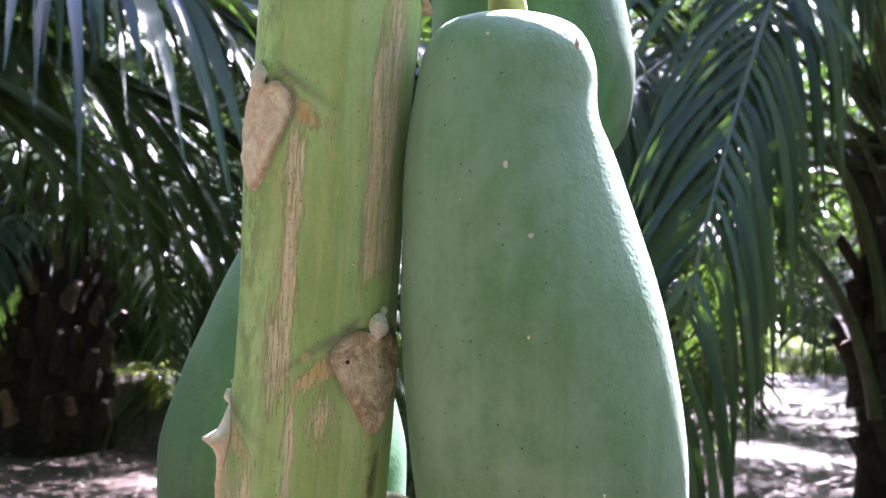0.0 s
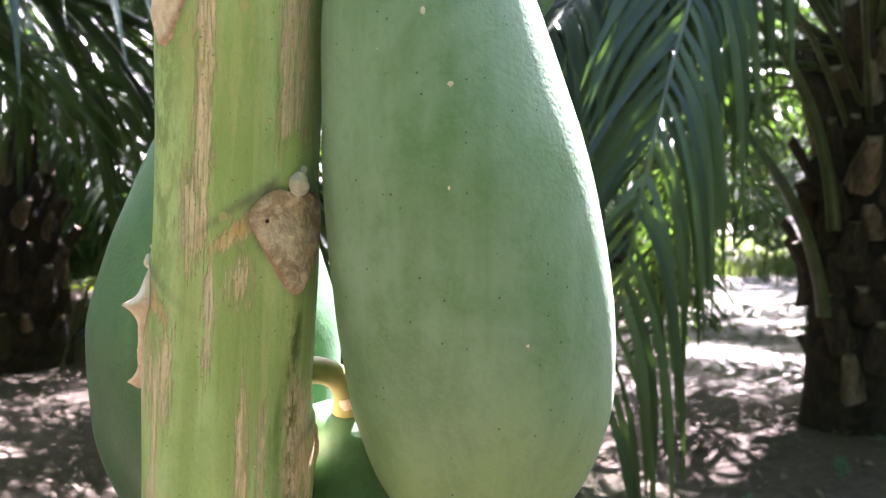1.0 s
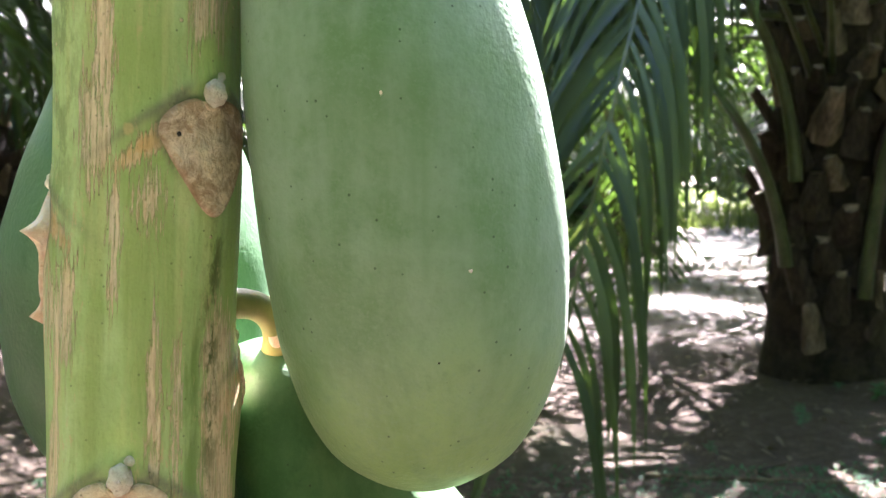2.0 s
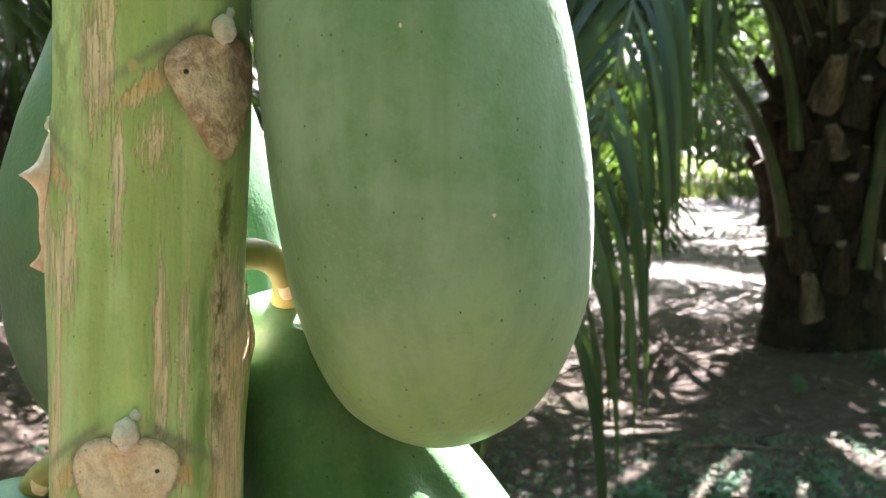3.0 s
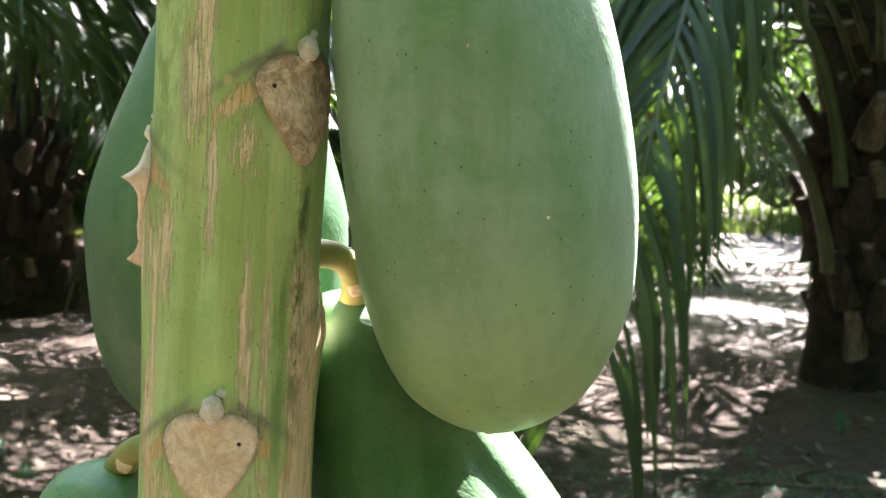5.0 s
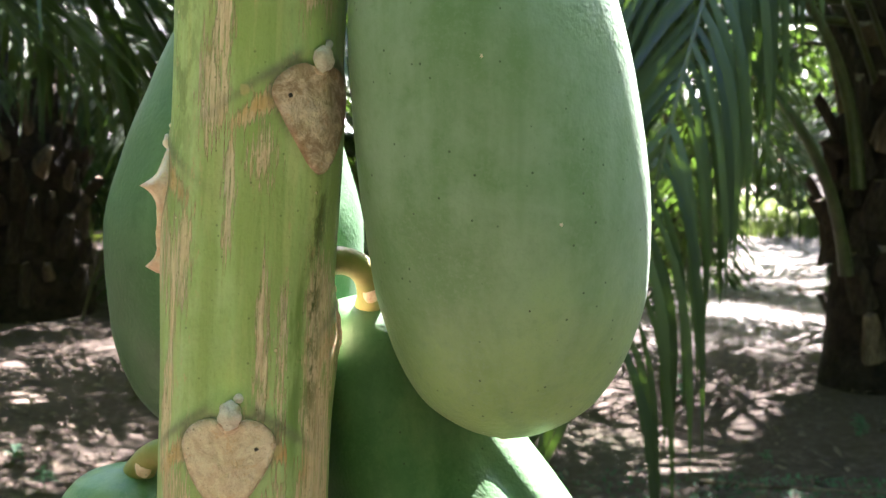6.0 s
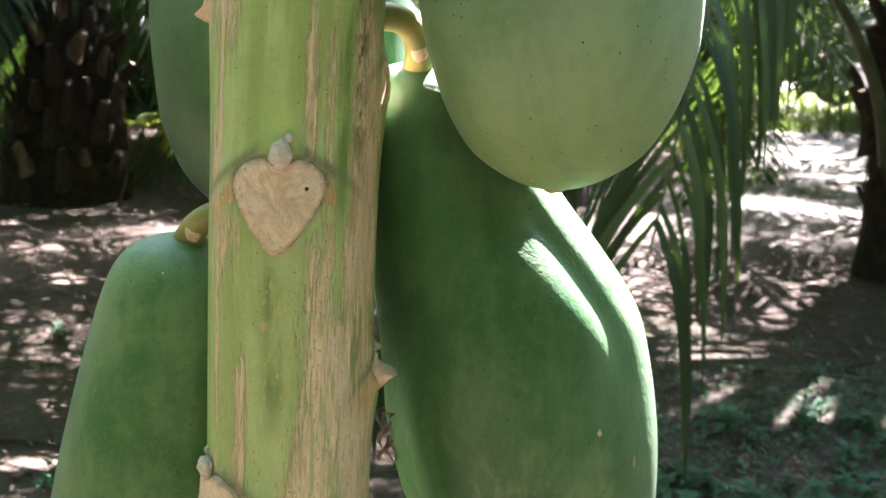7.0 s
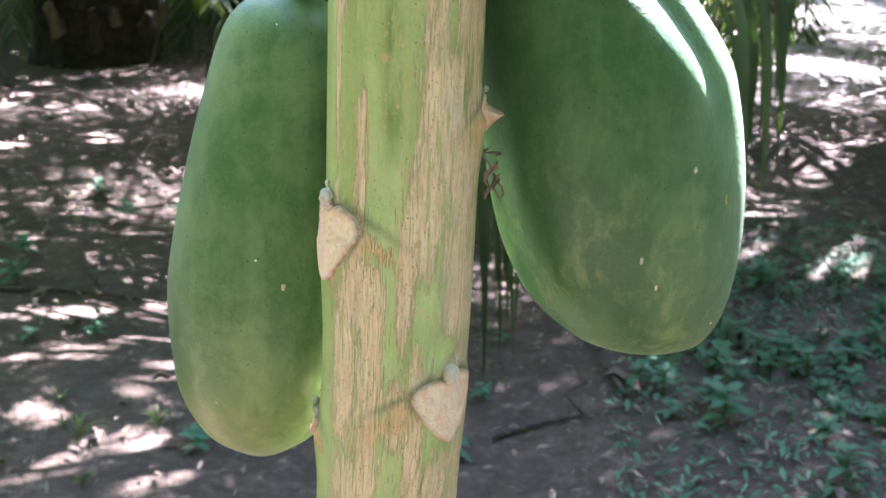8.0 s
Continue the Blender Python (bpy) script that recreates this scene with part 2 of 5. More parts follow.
def stalk_skin():
    n = Nodes("stalk_skin", 0.5)
    at = n.coords()
    base = n.mix(n.ramp(n.noise(at, 60, 4), 0.35, 0.7), (0.200, 0.205, 0.050), (0.380, 0.310, 0.110))
    base = n.mix(n.ramp(n.noise(at, 110, 4, 0.7), 0.54, 0.70, 0, 0.5), base, (0.330, 0.205, 0.085))
    n.colour(base)
    n.bump(n.noise(at, 160, 3), 0.4, 0.0012)
    return n.mat


STALK = stalk_skin()


def leaf_green(name, dark, light, through, share, rough=0.4, gloss=0.5):
    """Leaf blades, each one a little different, letting some light through."""
    n = Nodes(name, rough)
    at = n.coords()
    tone = n.math("ADD", n.math("MULTIPLY", n.island(), 0.7), n.math("MULTIPLY", n.noise(at, 5, 3), 0.4))
    base = n.mix(n.ramp(tone, 0.2, 0.95), dark, light)
    n.colour(base)
    n.shader.inputs["Specular IOR Level"].default_value = gloss
    n.bump(n.noise(at, 90, 2), 0.2, 0.002)
    n.translucent(through, share)
    return n.mat


PALM_LEAF = leaf_green("palm_leaf", (0.018, 0.034, 0.015), (0.060, 0.090, 0.036), (0.200, 0.380, 0.040), 0.13, 0.46, 0.30)
YOUNG_LEAF = leaf_green("young_leaf", (0.060, 0.100, 0.020), (0.110, 0.150, 0.030), (0.420, 0.560, 0.060), 0.40, 0.6, 0.2)
WEED_LEAF = leaf_green("weed_leaf", (0.034, 0.095, 0.046), (0.125, 0.250, 0.140), (0.100, 0.280, 0.060), 0.2, 0.75)
GRASS_LEAF = leaf_green("grass_leaf", (0.090, 0.140, 0.030), (0.150, 0.190, 0.060), (0.230, 0.330, 0.055), 0.25)
BUSH_LEAF = leaf_green("bush_leaf", (0.026, 0.055, 0.018), (0.070, 0.115, 0.034), (0.140, 0.270, 0.040), 0.10, 0.75)


def plain_grain(name, dark, light, scale, rough=0.8, stretch=(1, 1, 1), relief=0.01):
    n = Nodes(name, rough)
    at = n.coords(stretch)
    base = n.mix(n.ramp(n.noise(at, scale, 5, 0.65), 0.3, 0.7), dark, light)
    base = n.mix(n.ramp(n.noise(at, scale * 5, 3), 0.4, 0.75, 0, 0.5), base, dark)
    n.colour(base)
    n.bump(n.noise(at, scale * 3, 4), 0.6, relief)
    return n.mat


RACHIS = plain_grain("rachis", (0.045, 0.062, 0.020), (0.105, 0.125, 0.045), 8, 0.36, relief=0.004)
PALM_BARK = plain_grain("palm_bark", (0.012, 0.009, 0.006), (0.060, 0.042, 0.028), 9, 0.95, relief=0.03)


def leaf_base_husk():
    """Weathered leaf bases: most dark and mossy, some still pale tan."""
    n = Nodes("leaf_base", 0.9)
    at = n.coords((1, 1, 0.4))
    grain = n.noise(at, 30, 5, 0.7)
    dark = n.mix(n.ramp(grain, 0.3, 0.7), (0.018, 0.013, 0.009), (0.085, 0.062, 0.042))
    pale = n.mix(n.ramp(grain, 0.3, 0.7), (0.130, 0.092, 0.058), (0.360, 0.270, 0.175))
    base = n.mix(n.ramp(n.random(), 0.70, 0.90), dark, pale)
    n.colour(n.mix(n.ramp(n.noise(at, 9, 4), 0.45, 0.65, 0, 0.8), base, dark))
    n.bump(n.noise(at, 60, 4), 0.7, 0.012)
    return n.mat


LEAF_BASE = leaf_base_husk()
CUT_END = plain_grain("cut_end", (0.070, 0.050, 0.034), (0.360, 0.270, 0.180), 22, 0.85, relief=0.006)


def soil():
    n = Nodes("soil", 0.95)
    at = n.coords()
    base = n.mix(n.ramp(n.noise(at, 0.9, 5, 0.6), 0.3, 0.7), (0.056, 0.037, 0.026), (0.102, 0.070, 0.050))
    base = n.mix(n.ramp(n.noise(at, 16, 6, 0.7), 0.42, 0.72), base, (0.150, 0.109, 0.079))
    base = n.mix(n.ramp(n.noise(at, 60, 4, 0.7), 0.5, 0.75, 0, 0.6), base, (0.034, 0.026, 0.021))
    base = n.mix(n.ramp(n.noise(at, 0.25, 3), 0.52, 0.68, 0, 0.4), base, (0.090, 0.105, 0.040))
    split = n.tree.nodes.new("ShaderNodeSeparateXYZ")
    n.link(n.tree.nodes.new("ShaderNodeTexCoord").outputs["Object"], split.inputs[0])
    off_track = n.math("ABSOLUTE", n.math("SUBTRACT", split.outputs["X"], n.math("MULTIPLY", split.outputs["Y"], 0.265)), 0)
    track = n.math("MULTIPLY", n.ramp(off_track, 0.7, 2.4, 1, 0), n.ramp(split.outputs["Y"], 7.0, 11.0))
    base = n.mix(n.math("MULTIPLY", track, n.ramp(n.noise(at, 3, 6, 0.7), 0.35, 0.6, 0.35, 0.9)), base, (0.235, 0.214, 0.194))
    n.colour(base)
    n.bump(n.noise(at, 7, 6, 0.7), 0.8, 0.05)
    n.bump(n.noise(at, 45, 4, 0.7), 0.7, 0.015)
    return n.mat


SOIL = soil()


def litter():
    n = Nodes("dry_litter", 0.75)
    base = n.mix(n.island(), (0.070, 0.048, 0.031), (0.260, 0.198, 0.136))
    n.colour(n.mix(n.ramp(n.noise(n.coords(), 60, 3), 0.4, 0.7, 0, 0.4), base, (0.150, 0.100, 0.065)))
    return n.mat


LITTER = litter()


# ---- building helpers ----
def finish(name, me, material, parent=None, label="", smooth=True):
    me.materials.append(material)
    if smooth:
        me.polygons.foreach_set("use_smooth", [True] * len(me.polygons))
    ob = new(name, me)
    if parent is not None:
        ob.parent = parent
    return tagged(ob, label) if label else ob


def mesh(name, verts, faces):
    me = bpy.data.meshes.new(name)
    me.from_pydata([tuple(map(float, v)) for v in verts], [], [tuple(map(int, f)) for f in faces])
    me.update()
    return me


def part(name, bm, material, parent, label=""):
    me = bpy.data.meshes.new(name)
    bm.to_mesh(me)
    bm.free()
    return finish(name, me, material, parent, label)


def empty(name, place, label, category, group=""):
    ob = new(name)
    ob.empty_display_size = 0.05
    ob.location = place
    return tagged(ob, label, category, group)


def grid_faces(rows, cols, wrap):
    r = np.arange(rows - 1)[:, None]
    c = np.arange(cols if wrap else cols - 1)[None, :]
    d = (c + 1) % cols
    a = r * cols + c
    b = r * cols + d
    return np.stack([a, b, b + cols, a + cols], -1).reshape(-1, 4)


def smooth_curve(xs, keys, values):
    """Values at xs on a smooth curve through (keys, values), without overshoot."""
    keys, values = np.asarray(keys, float), np.asarray(values, float)
    slope = np.diff(values) / np.diff(keys)
    tang = np.concatenate([[slope[0]], np.where(slope[1:] * slope[:-1] > 0, 2 * slope[1:] * slope[:-1] / (slope[1:] + slope[:-1] + 1e-12), 0), [slope[-1]]])
    i = np.clip(np.searchsorted(keys, xs) - 1, 0, len(keys) - 2)
    h = keys[i + 1] - keys[i]
    t = (xs - keys[i]) / h
    return ((1 + 2 * t) * (1 - t) ** 2 * values[i] + t * (1 - t) ** 2 * h * tang[i]
            + t * t * (3 - 2 * t) * values[i + 1] + t * t * (t - 1) * h * tang[i + 1])


def tube(points, radii, sides=10, squash=1.0):
    """A bmesh tube along points."""
    bm = bmesh.new()
    rings = []
    pts = [Vector(p) for p in points]
    for i, p in enumerate(pts):
        way = (pts[min(i + 1, len(pts) - 1)] - pts[max(i - 1, 0)]).normalized()
        side = way.cross(Vector((0.13, 0.37, 0.92))).normalized()
        up = side.cross(way)
        rings.append([bm.verts.new(p + radii[i] * (math.cos(a) * side + squash * math.sin(a) * up)) for a in [2 * math.pi * k / sides for k in range(sides)]])
    for a, b in zip(rings, rings[1:]):
        for k in range(sides):
            bm.faces.new((a[k], a[(k + 1) % sides], b[(k + 1) % sides], b[k]))
    bm.faces.new(rings[0][::-1])
    bm.faces.new(rings[-1])
    bmesh.ops.recalc_face_normals(bm, faces=bm.faces)
    return bm


def bezier(p, n=14):
    """Points of a smooth bow through four handles."""
    out = []
    for i in range(n):
        t = i / (n - 1)
        c = ((1 - t) ** 3, 3 * t * (1 - t) ** 2, 3 * t * t * (1 - t), t ** 3)
        out.append(sum((Vector(q) * k for q, k in zip(p, c)), Vector()))
    return out


def pebble(size, seed, squash=(1, 1, 1), rough=0.18, cuts=3):
    """A small uneven lump."""
    bm = bmesh.new()
    bmesh.ops.create_icosphere(bm, subdivisions=cuts, radius=1)
    for v in bm.verts:
        k = 1 + rough * noise.noise(v.co * 1.7 + Vector((seed * 3.1, seed, 0)))
        v.co = Vector((v.co.x * squash[0], v.co.y * squash[1], v.co.z * squash[2])) * size * k
    return bm


# ---- ground ----
def ground_height(x, y):
    near = np.exp(-((x + 0.06) ** 2 + (y - 0.5) ** 2) / 0.5)
    return 0.03 * np.sin(x * 1.3 + 0.4) * np.sin(y * 0.9) + 0.018 * np.sin(x * 3.7 + y * 2.1) + 0.02 * near


def build_ground():
    lines = np.concatenate([-np.geomspace(18, 900, 26)[::-1], np.linspace(-17, 17, 171), np.geomspace(18, 900, 26)])
    gx, gy = np.meshgrid(lines, lines + 6)
    fade = np.exp(-((gx / 30) ** 2 + ((gy - 6) / 30) ** 2))
    gz = ground_height(gx, gy) * fade
    verts = np.stack([gx, gy, gz], -1).reshape(-1, 3)
    me = mesh("ground", verts, grid_faces(len(lines), len(lines), False))
    return tagged(finish("ground", me, SOIL), "bare brown plantation soil with dry litter and dappled sun", "ground", kind="structure")


ground = build_ground()


def scatter_chips(name, count, area, size, material, label, category, seed, curl=0.35, upright=0.0):
    """Many small bent leaves lying on the ground, as one object."""
    rng = np.random.default_rng(seed)
    x = rng.uniform(area[0], area[1], count)
    y = rng.uniform(area[2], area[3], count)
    clump = np.array([noise.noise(Vector((a * 0.8, b * 0.8, seed))) for a, b in zip(x, y)])
    keep = clump > rng.uniform(-0.75, 0.35, count)
    x, y = x[keep], y[keep]
    n = len(x)
    turn = rng.uniform(0, 2 * math.pi, n)
    length = rng.uniform(size[0], size[1], n)
    width = length * rng.uniform(0.16, 0.5, n)
    lift = rng.uniform(0.0, 0.02, n)
    tilt = rng.uniform(-0.25, 0.25, n) + upright
    along = np.stack([np.cos(turn), np.sin(turn), tilt], -1)
    side = np.stack([-np.sin(turn), np.cos(turn), rng.uniform(-0.5, 0.5, n)], -1)
    base = np.stack([x, y, ground_height(x, y) + 0.006 + lift], -1)
    bend = (rng.uniform(0.1, curl, n) * length)[:, None] * np.array([0, 0, 1])
    verts = np.stack([base - along * length[:, None] / 2, base + side * width[:, None] / 2 + bend * 0.5, base - side * width[:, None] / 2 + bend * 0.5,
                      base + along * length[:, None] * 0.2 + side * width[:, None] * 0.35 + bend * 0.8, base + along * length[:, None] * 0.2 - side * width[:, None] * 0.35 + bend * 0.8,
                      base + along * length[:, None] / 2 + bend * 0.3], 1).reshape(-1, 3)
    k = np.arange(n)[:, None] * 6
    faces = [tuple(f) for f in (k + [0, 2, 1]).tolist() + (k + [3, 4, 5]).tolist()] + [tuple(f) for f in (k + [1, 2, 4, 3]).tolist()]
    return tagged(finish(name, mesh(name, verts, faces), material, smooth=False), label, category, kind="stuff")


# ---- oil palms ----
def frond_curve(length, rise, fall, power, n=40):
    """A frond's midrib in its own plane: out along x, rising then arching over."""
    s = np.linspace(0, 1, n)
    ang = np.radians(rise + (fall - rise) * s ** power)
    step = length / (n - 1)
    x = np.concatenate([[0], np.cumsum(np.cos(ang[:-1]) * step)])
    z = np.concatenate([[0], np.cumsum(np.sin(ang[:-1]) * step)])
    return s, np.stack([x, 0 * x, z], -1), np.stack([np.cos(ang), 0 * ang, np.sin(ang)], -1)


def frond_mesh(name, length, rise, fall, power, pairs, blade, width, seed, hang=1.0, bare=0.18, segs=6, fold=True, forward=0.55, sway=0.05, tip=0.42, thick=0.045, belly=0.0, sag=0.0):
    """One feather frond: a tapered midrib and two ranks of drooping, folded blades."""
    rng = np.random.default_rng(seed)
    s, pts, tan = frond_curve(length, rise, fall, power)
    bow = sway * length * np.sin(s * 2.2 + seed) * s
    pts[:, 1] += bow + belly * 6.75 * s * s * (1 - s)
    verts, faces = [], []
    sides = 6
    rad = (thick * (1 - s) ** 0.8 + 0.004) * (length / 6)
    up = np.stack([-tan[:, 2], 0 * s, tan[:, 0]], -1)
    for k in range(sides):
        a = 2 * math.pi * k / sides
        verts.append(pts + rad[:, None] * (math.cos(a) * np.array([0, 1.0, 0]) + 0.75 * math.sin(a) * up))
    ring = np.stack(verts, 1).reshape(-1, 3)
    all_v = [ring]
    all_f = grid_faces(len(s), sides, True).tolist()
    start = len(ring)
    rib_faces = len(all_f)
    cols = 3 if fold else 2
    for i in range(pairs):
        for hand in (-1, 1):
            f = bare + (1 - bare) * ((i + rng.uniform(-0.3, 0.3)) / pairs)
            f = min(max(f, 0.02), 0.999)
            base = np.array([np.interp(f, s, pts[:, c]) for c in range(3)])
            t = np.array([np.interp(f, s, tan[:, c]) for c in range(3)])
            u = np.array([-t[2], 0, t[0]])
            q = (f - bare) / (1 - bare)
            long = blade * (0.55 + 0.9 * math.sin(math.pi * min(1, 0.18 + (0.82 - tip * 0.24) * q))) / 1.45 * rng.uniform(0.8, 1.12)
            wide = width * rng.uniform(0.75, 1.2)
            lean = forward + 0.45 * q + rng.uniform(-0.15, 0.15)
            way = hand * np.array([0, 1.0, 0]) + lean * t + (rng.uniform(-0.1, 0.5) - sag) * u
            way /= np.linalg.norm(way)
            droop = hang * rng.uniform(0.75, 1.35)
            p = base.copy()
            d = way.copy()
            cross0 = np.cross(way, u)
            cross0 = t - way * (t @ way)
            cross0 /= np.linalg.norm(cross0)
            rows = []
            for k in range(segs + 1):
                g = k / segs
                w = wide * (0.45 + 1.1 * g if g < 0.35 else 0.84 * (1 - ((g - 0.35) / 0.65) ** 1.8) + 0.02)
                c = cross0 - d * (cross0 @ d)
                c /= np.linalg.norm(c) + 1e-9
                nrm = np.cross(d, c)
                if cols == 3:
                    rows += [p - c * w / 2, p - nrm * w * 0.16 * np.sign(nrm[2] + 1e-6), p + c * w / 2]
                else:
                    rows += [p - c * w / 2, p + c * w / 2]
                p = p + d * long / segs
                d = d + np.array([0, 0, -1.0]) * droop * 1.15 / segs * (0.5 + g)
                d /= np.linalg.norm(d)
            all_v.append(np.array(rows))
            all_f += (grid_faces(segs + 1, cols, False) + start).tolist()
            start += len(rows)
    me = mesh(name, np.concatenate(all_v), all_f)
    me.materials.append(RACHIS)
    me.materials.append(PALM_LEAF)
    me.polygons.foreach_set("material_index", [0] * rib_faces + [1] * (len(all_f) - rib_faces))
    me.polygons.foreach_set("use_smooth", [True] * len(all_f))
    return me


def bowed_frond(name, handles, pairs, blade, width, seed, across, hang=(0.8, 2.0), bare=0.3, thick=0.022, tip=0.55, segs=8, lean=0.5, leaf=PALM_LEAF):
    """A frond along a bow through four handles; each rank of blades hangs by its own amount."""
    rng = np.random.default_rng(seed)
    pts = np.array([tuple(p) for p in bezier(handles, 48)])
    s = np.linspace(0, 1, 48)
    tan = np.gradient(pts, axis=0)
    tan /= np.linalg.norm(tan, axis=1)[:, None]
    across = np.array(across) / np.linalg.norm(across)
    up = np.cross(across, tan)
    sides = 8
    rad = thick * (1 - 0.85 * s)
    rib = [pts + rad[:, None] * (math.cos(a) * across + 0.7 * math.sin(a) * up) for a in [2 * math.pi * k / sides for k in range(sides)]]
    all_v = [np.stack(rib, 1).reshape(-1, 3)]
    all_f = grid_faces(48, sides, True).tolist()
    rib_faces, start = len(all_f), len(all_v[0])
    for i in range(pairs):
        for hand in (-1, 1):
            q = (i + rng.uniform(-0.3, 0.3)) / pairs
            f = min(max(bare + (1 - bare) * q, 0.02), 0.999)
            p = np.array([np.interp(f, s, pts[:, c]) for c in range(3)])
            t = np.array([np.interp(f, s, tan[:, c]) for c in range(3)])
            long = blade * (1 - (1 - tip) * max(0, q - 0.35) / 0.65) * rng.uniform(0.75, 1.15)
            wide = width * rng.uniform(0.75, 1.2) * (1 - 0.3 * q)
            d = hand * across + (lean + 0.3 * q + rng.uniform(-0.15, 0.15)) * t + rng.uniform(-0.25, 0.25) * np.cross(across, t)
            d /= np.linalg.norm(d)
            droop = hang[0 if hand < 0 else 1] * rng.uniform(0.7, 1.3)
            broad = t - d * (t @ d) + rng.normal(size=3) * 0.18
            rows = []
            for k in range(segs + 1):
                g = k / segs
                w = wide * (0.5 + 1.0 * g if g < 0.4 else 0.9 * (1 - ((g - 0.4) / 0.6) ** 1.7) + 0.02)
                c = broad - d * (broad @ d)
                c /= np.linalg.norm(c) + 1e-9
                nrm = np.cross(d, c)
                rows += [p - c * w / 2, p - nrm * w * 0.14, p + c * w / 2]
                p = p + d * long / segs
                d = d + np.array([0, 0, -1.0]) * droop * 1.15 / segs * (0.5 + g)
                d /= np.linalg.norm(d)
            all_v.append(np.array(rows))
            all_f += (grid_faces(segs + 1, 3, False) + start).tolist()
            start += len(rows)
    me = mesh(name, np.concatenate(all_v), all_f)
    me.materials.append(RACHIS)
    me.materials.append(leaf)
    me.polygons.foreach_set("material_index", [0] * rib_faces + [1] * (len(all_f) - rib_faces))
    me.polygons.foreach_set("use_smooth", [True] * len(all_f))
    return me


FRONDS = [
    frond_mesh("frond_upright", 5.2, 78, 5, 1.5, 72, 0.85, 0.034, 1, 0.7),
    frond_mesh("frond_arched", 5.6, 58, -38, 1.3, 76, 0.90, 0.034, 2, 0.9),
    frond_mesh("frond_low", 5.6, 36, -62, 1.15, 78, 0.92, 0.036, 3, 1.1),
    frond_mesh("frond_hanging", 5.2, 8, -80, 0.9, 80, 0.88, 0.040, 4, 1.2),
]
FAR_FRONDS = [
    frond_mesh("far_frond_upright", 5.2, 78, 5, 1.5, 44, 0.95, 0.06, 11, 0.7, segs=3, fold=False),
    frond_mesh("far_frond_arched", 5.6, 58, -38, 1.3, 46, 1.0, 0.06, 12, 0.9, segs=3, fold=False),
    frond_mesh("far_frond_low", 5.6, 36, -62, 1.15, 50, 1.0, 0.065, 13, 1.1, segs=3, fold=False),
    frond_mesh("far_frond_hanging", 4.6, 14, -48, 0.9, 55, 1.0, 0.08, 14, 1.2, segs=3, fold=False),
]


def palm_core(name, radius, height, seed):
    """The shaggy core of a palm trunk, wider at the foot."""
    zs = np.linspace(-0.1, height, 40)
    th = np.linspace(0, 2 * math.pi, 36, endpoint=False)
    verts = []
    for z in zs:
        r = radius * (1.0 + 0.22 * math.exp(-max(z, 0) / 0.35) - 0.12 * z / height)
        for a in th:
            k = 1 + 0.13 * noise.noise(Vector((math.cos(a) * 2.4, math.sin(a) * 2.4, z * 3.2 + seed * 7)))
            verts.append((math.cos(a) * r * k, math.sin(a) * r * k, z))
    return mesh(name, verts, grid_faces(len(zs), len(th), True))


def leaf_base_mesh(name, seed, length=0.24, width=0.15):
    """A cut petiole stub: a broad wedge that leans out and ends in a chopped face."""
    rng = random.Random(seed)
    bm = bmesh.new()
    rings = []
    for i in range(4):
        t = i / 3
        w = width * (1 - 0.60 * t ** 1.5) / 2
        d = 0.055 * (1 - 0.25 * t)
        cx, cz = 0.02 + 0.10 * t ** 1.4, length * t
        pts = [(-d * 0.5, -w), (d * 0.4, -w * 0.75), (d, 0), (d * 0.4, w * 0.75), (-d * 0.5, w)]
        rings.append([bm.verts.new((cx + a + rng.uniform(-0.006, 0.006), b + rng.uniform(-0.008, 0.008), cz + rng.uniform(-0.012, 0.012) - a * 0.5)) for a, b in pts])
    for a, b in zip(rings, rings[1:]):
        for k in range(5):
            bm.faces.new((a[k], a[(k + 1) % 5], b[(k + 1) % 5], b[k]))
    cap = bm.faces.new(rings[-1])
    bmesh.ops.recalc_face_normals(bm, faces=bm.faces)
    bm.faces.ensure_lookup_table()
    cap.material_index = 1
    me = bpy.data.meshes.new(name)
    bm.to_mesh(me)
    bm.free()
    me.materials.append(LEAF_BASE)
    me.materials.append(CUT_END)
    return me


STUBS = [leaf_base_mesh("leaf_base", k, 0.17 + 0.03 * k, 0.18 + 0.02 * k) for k in range(4)]


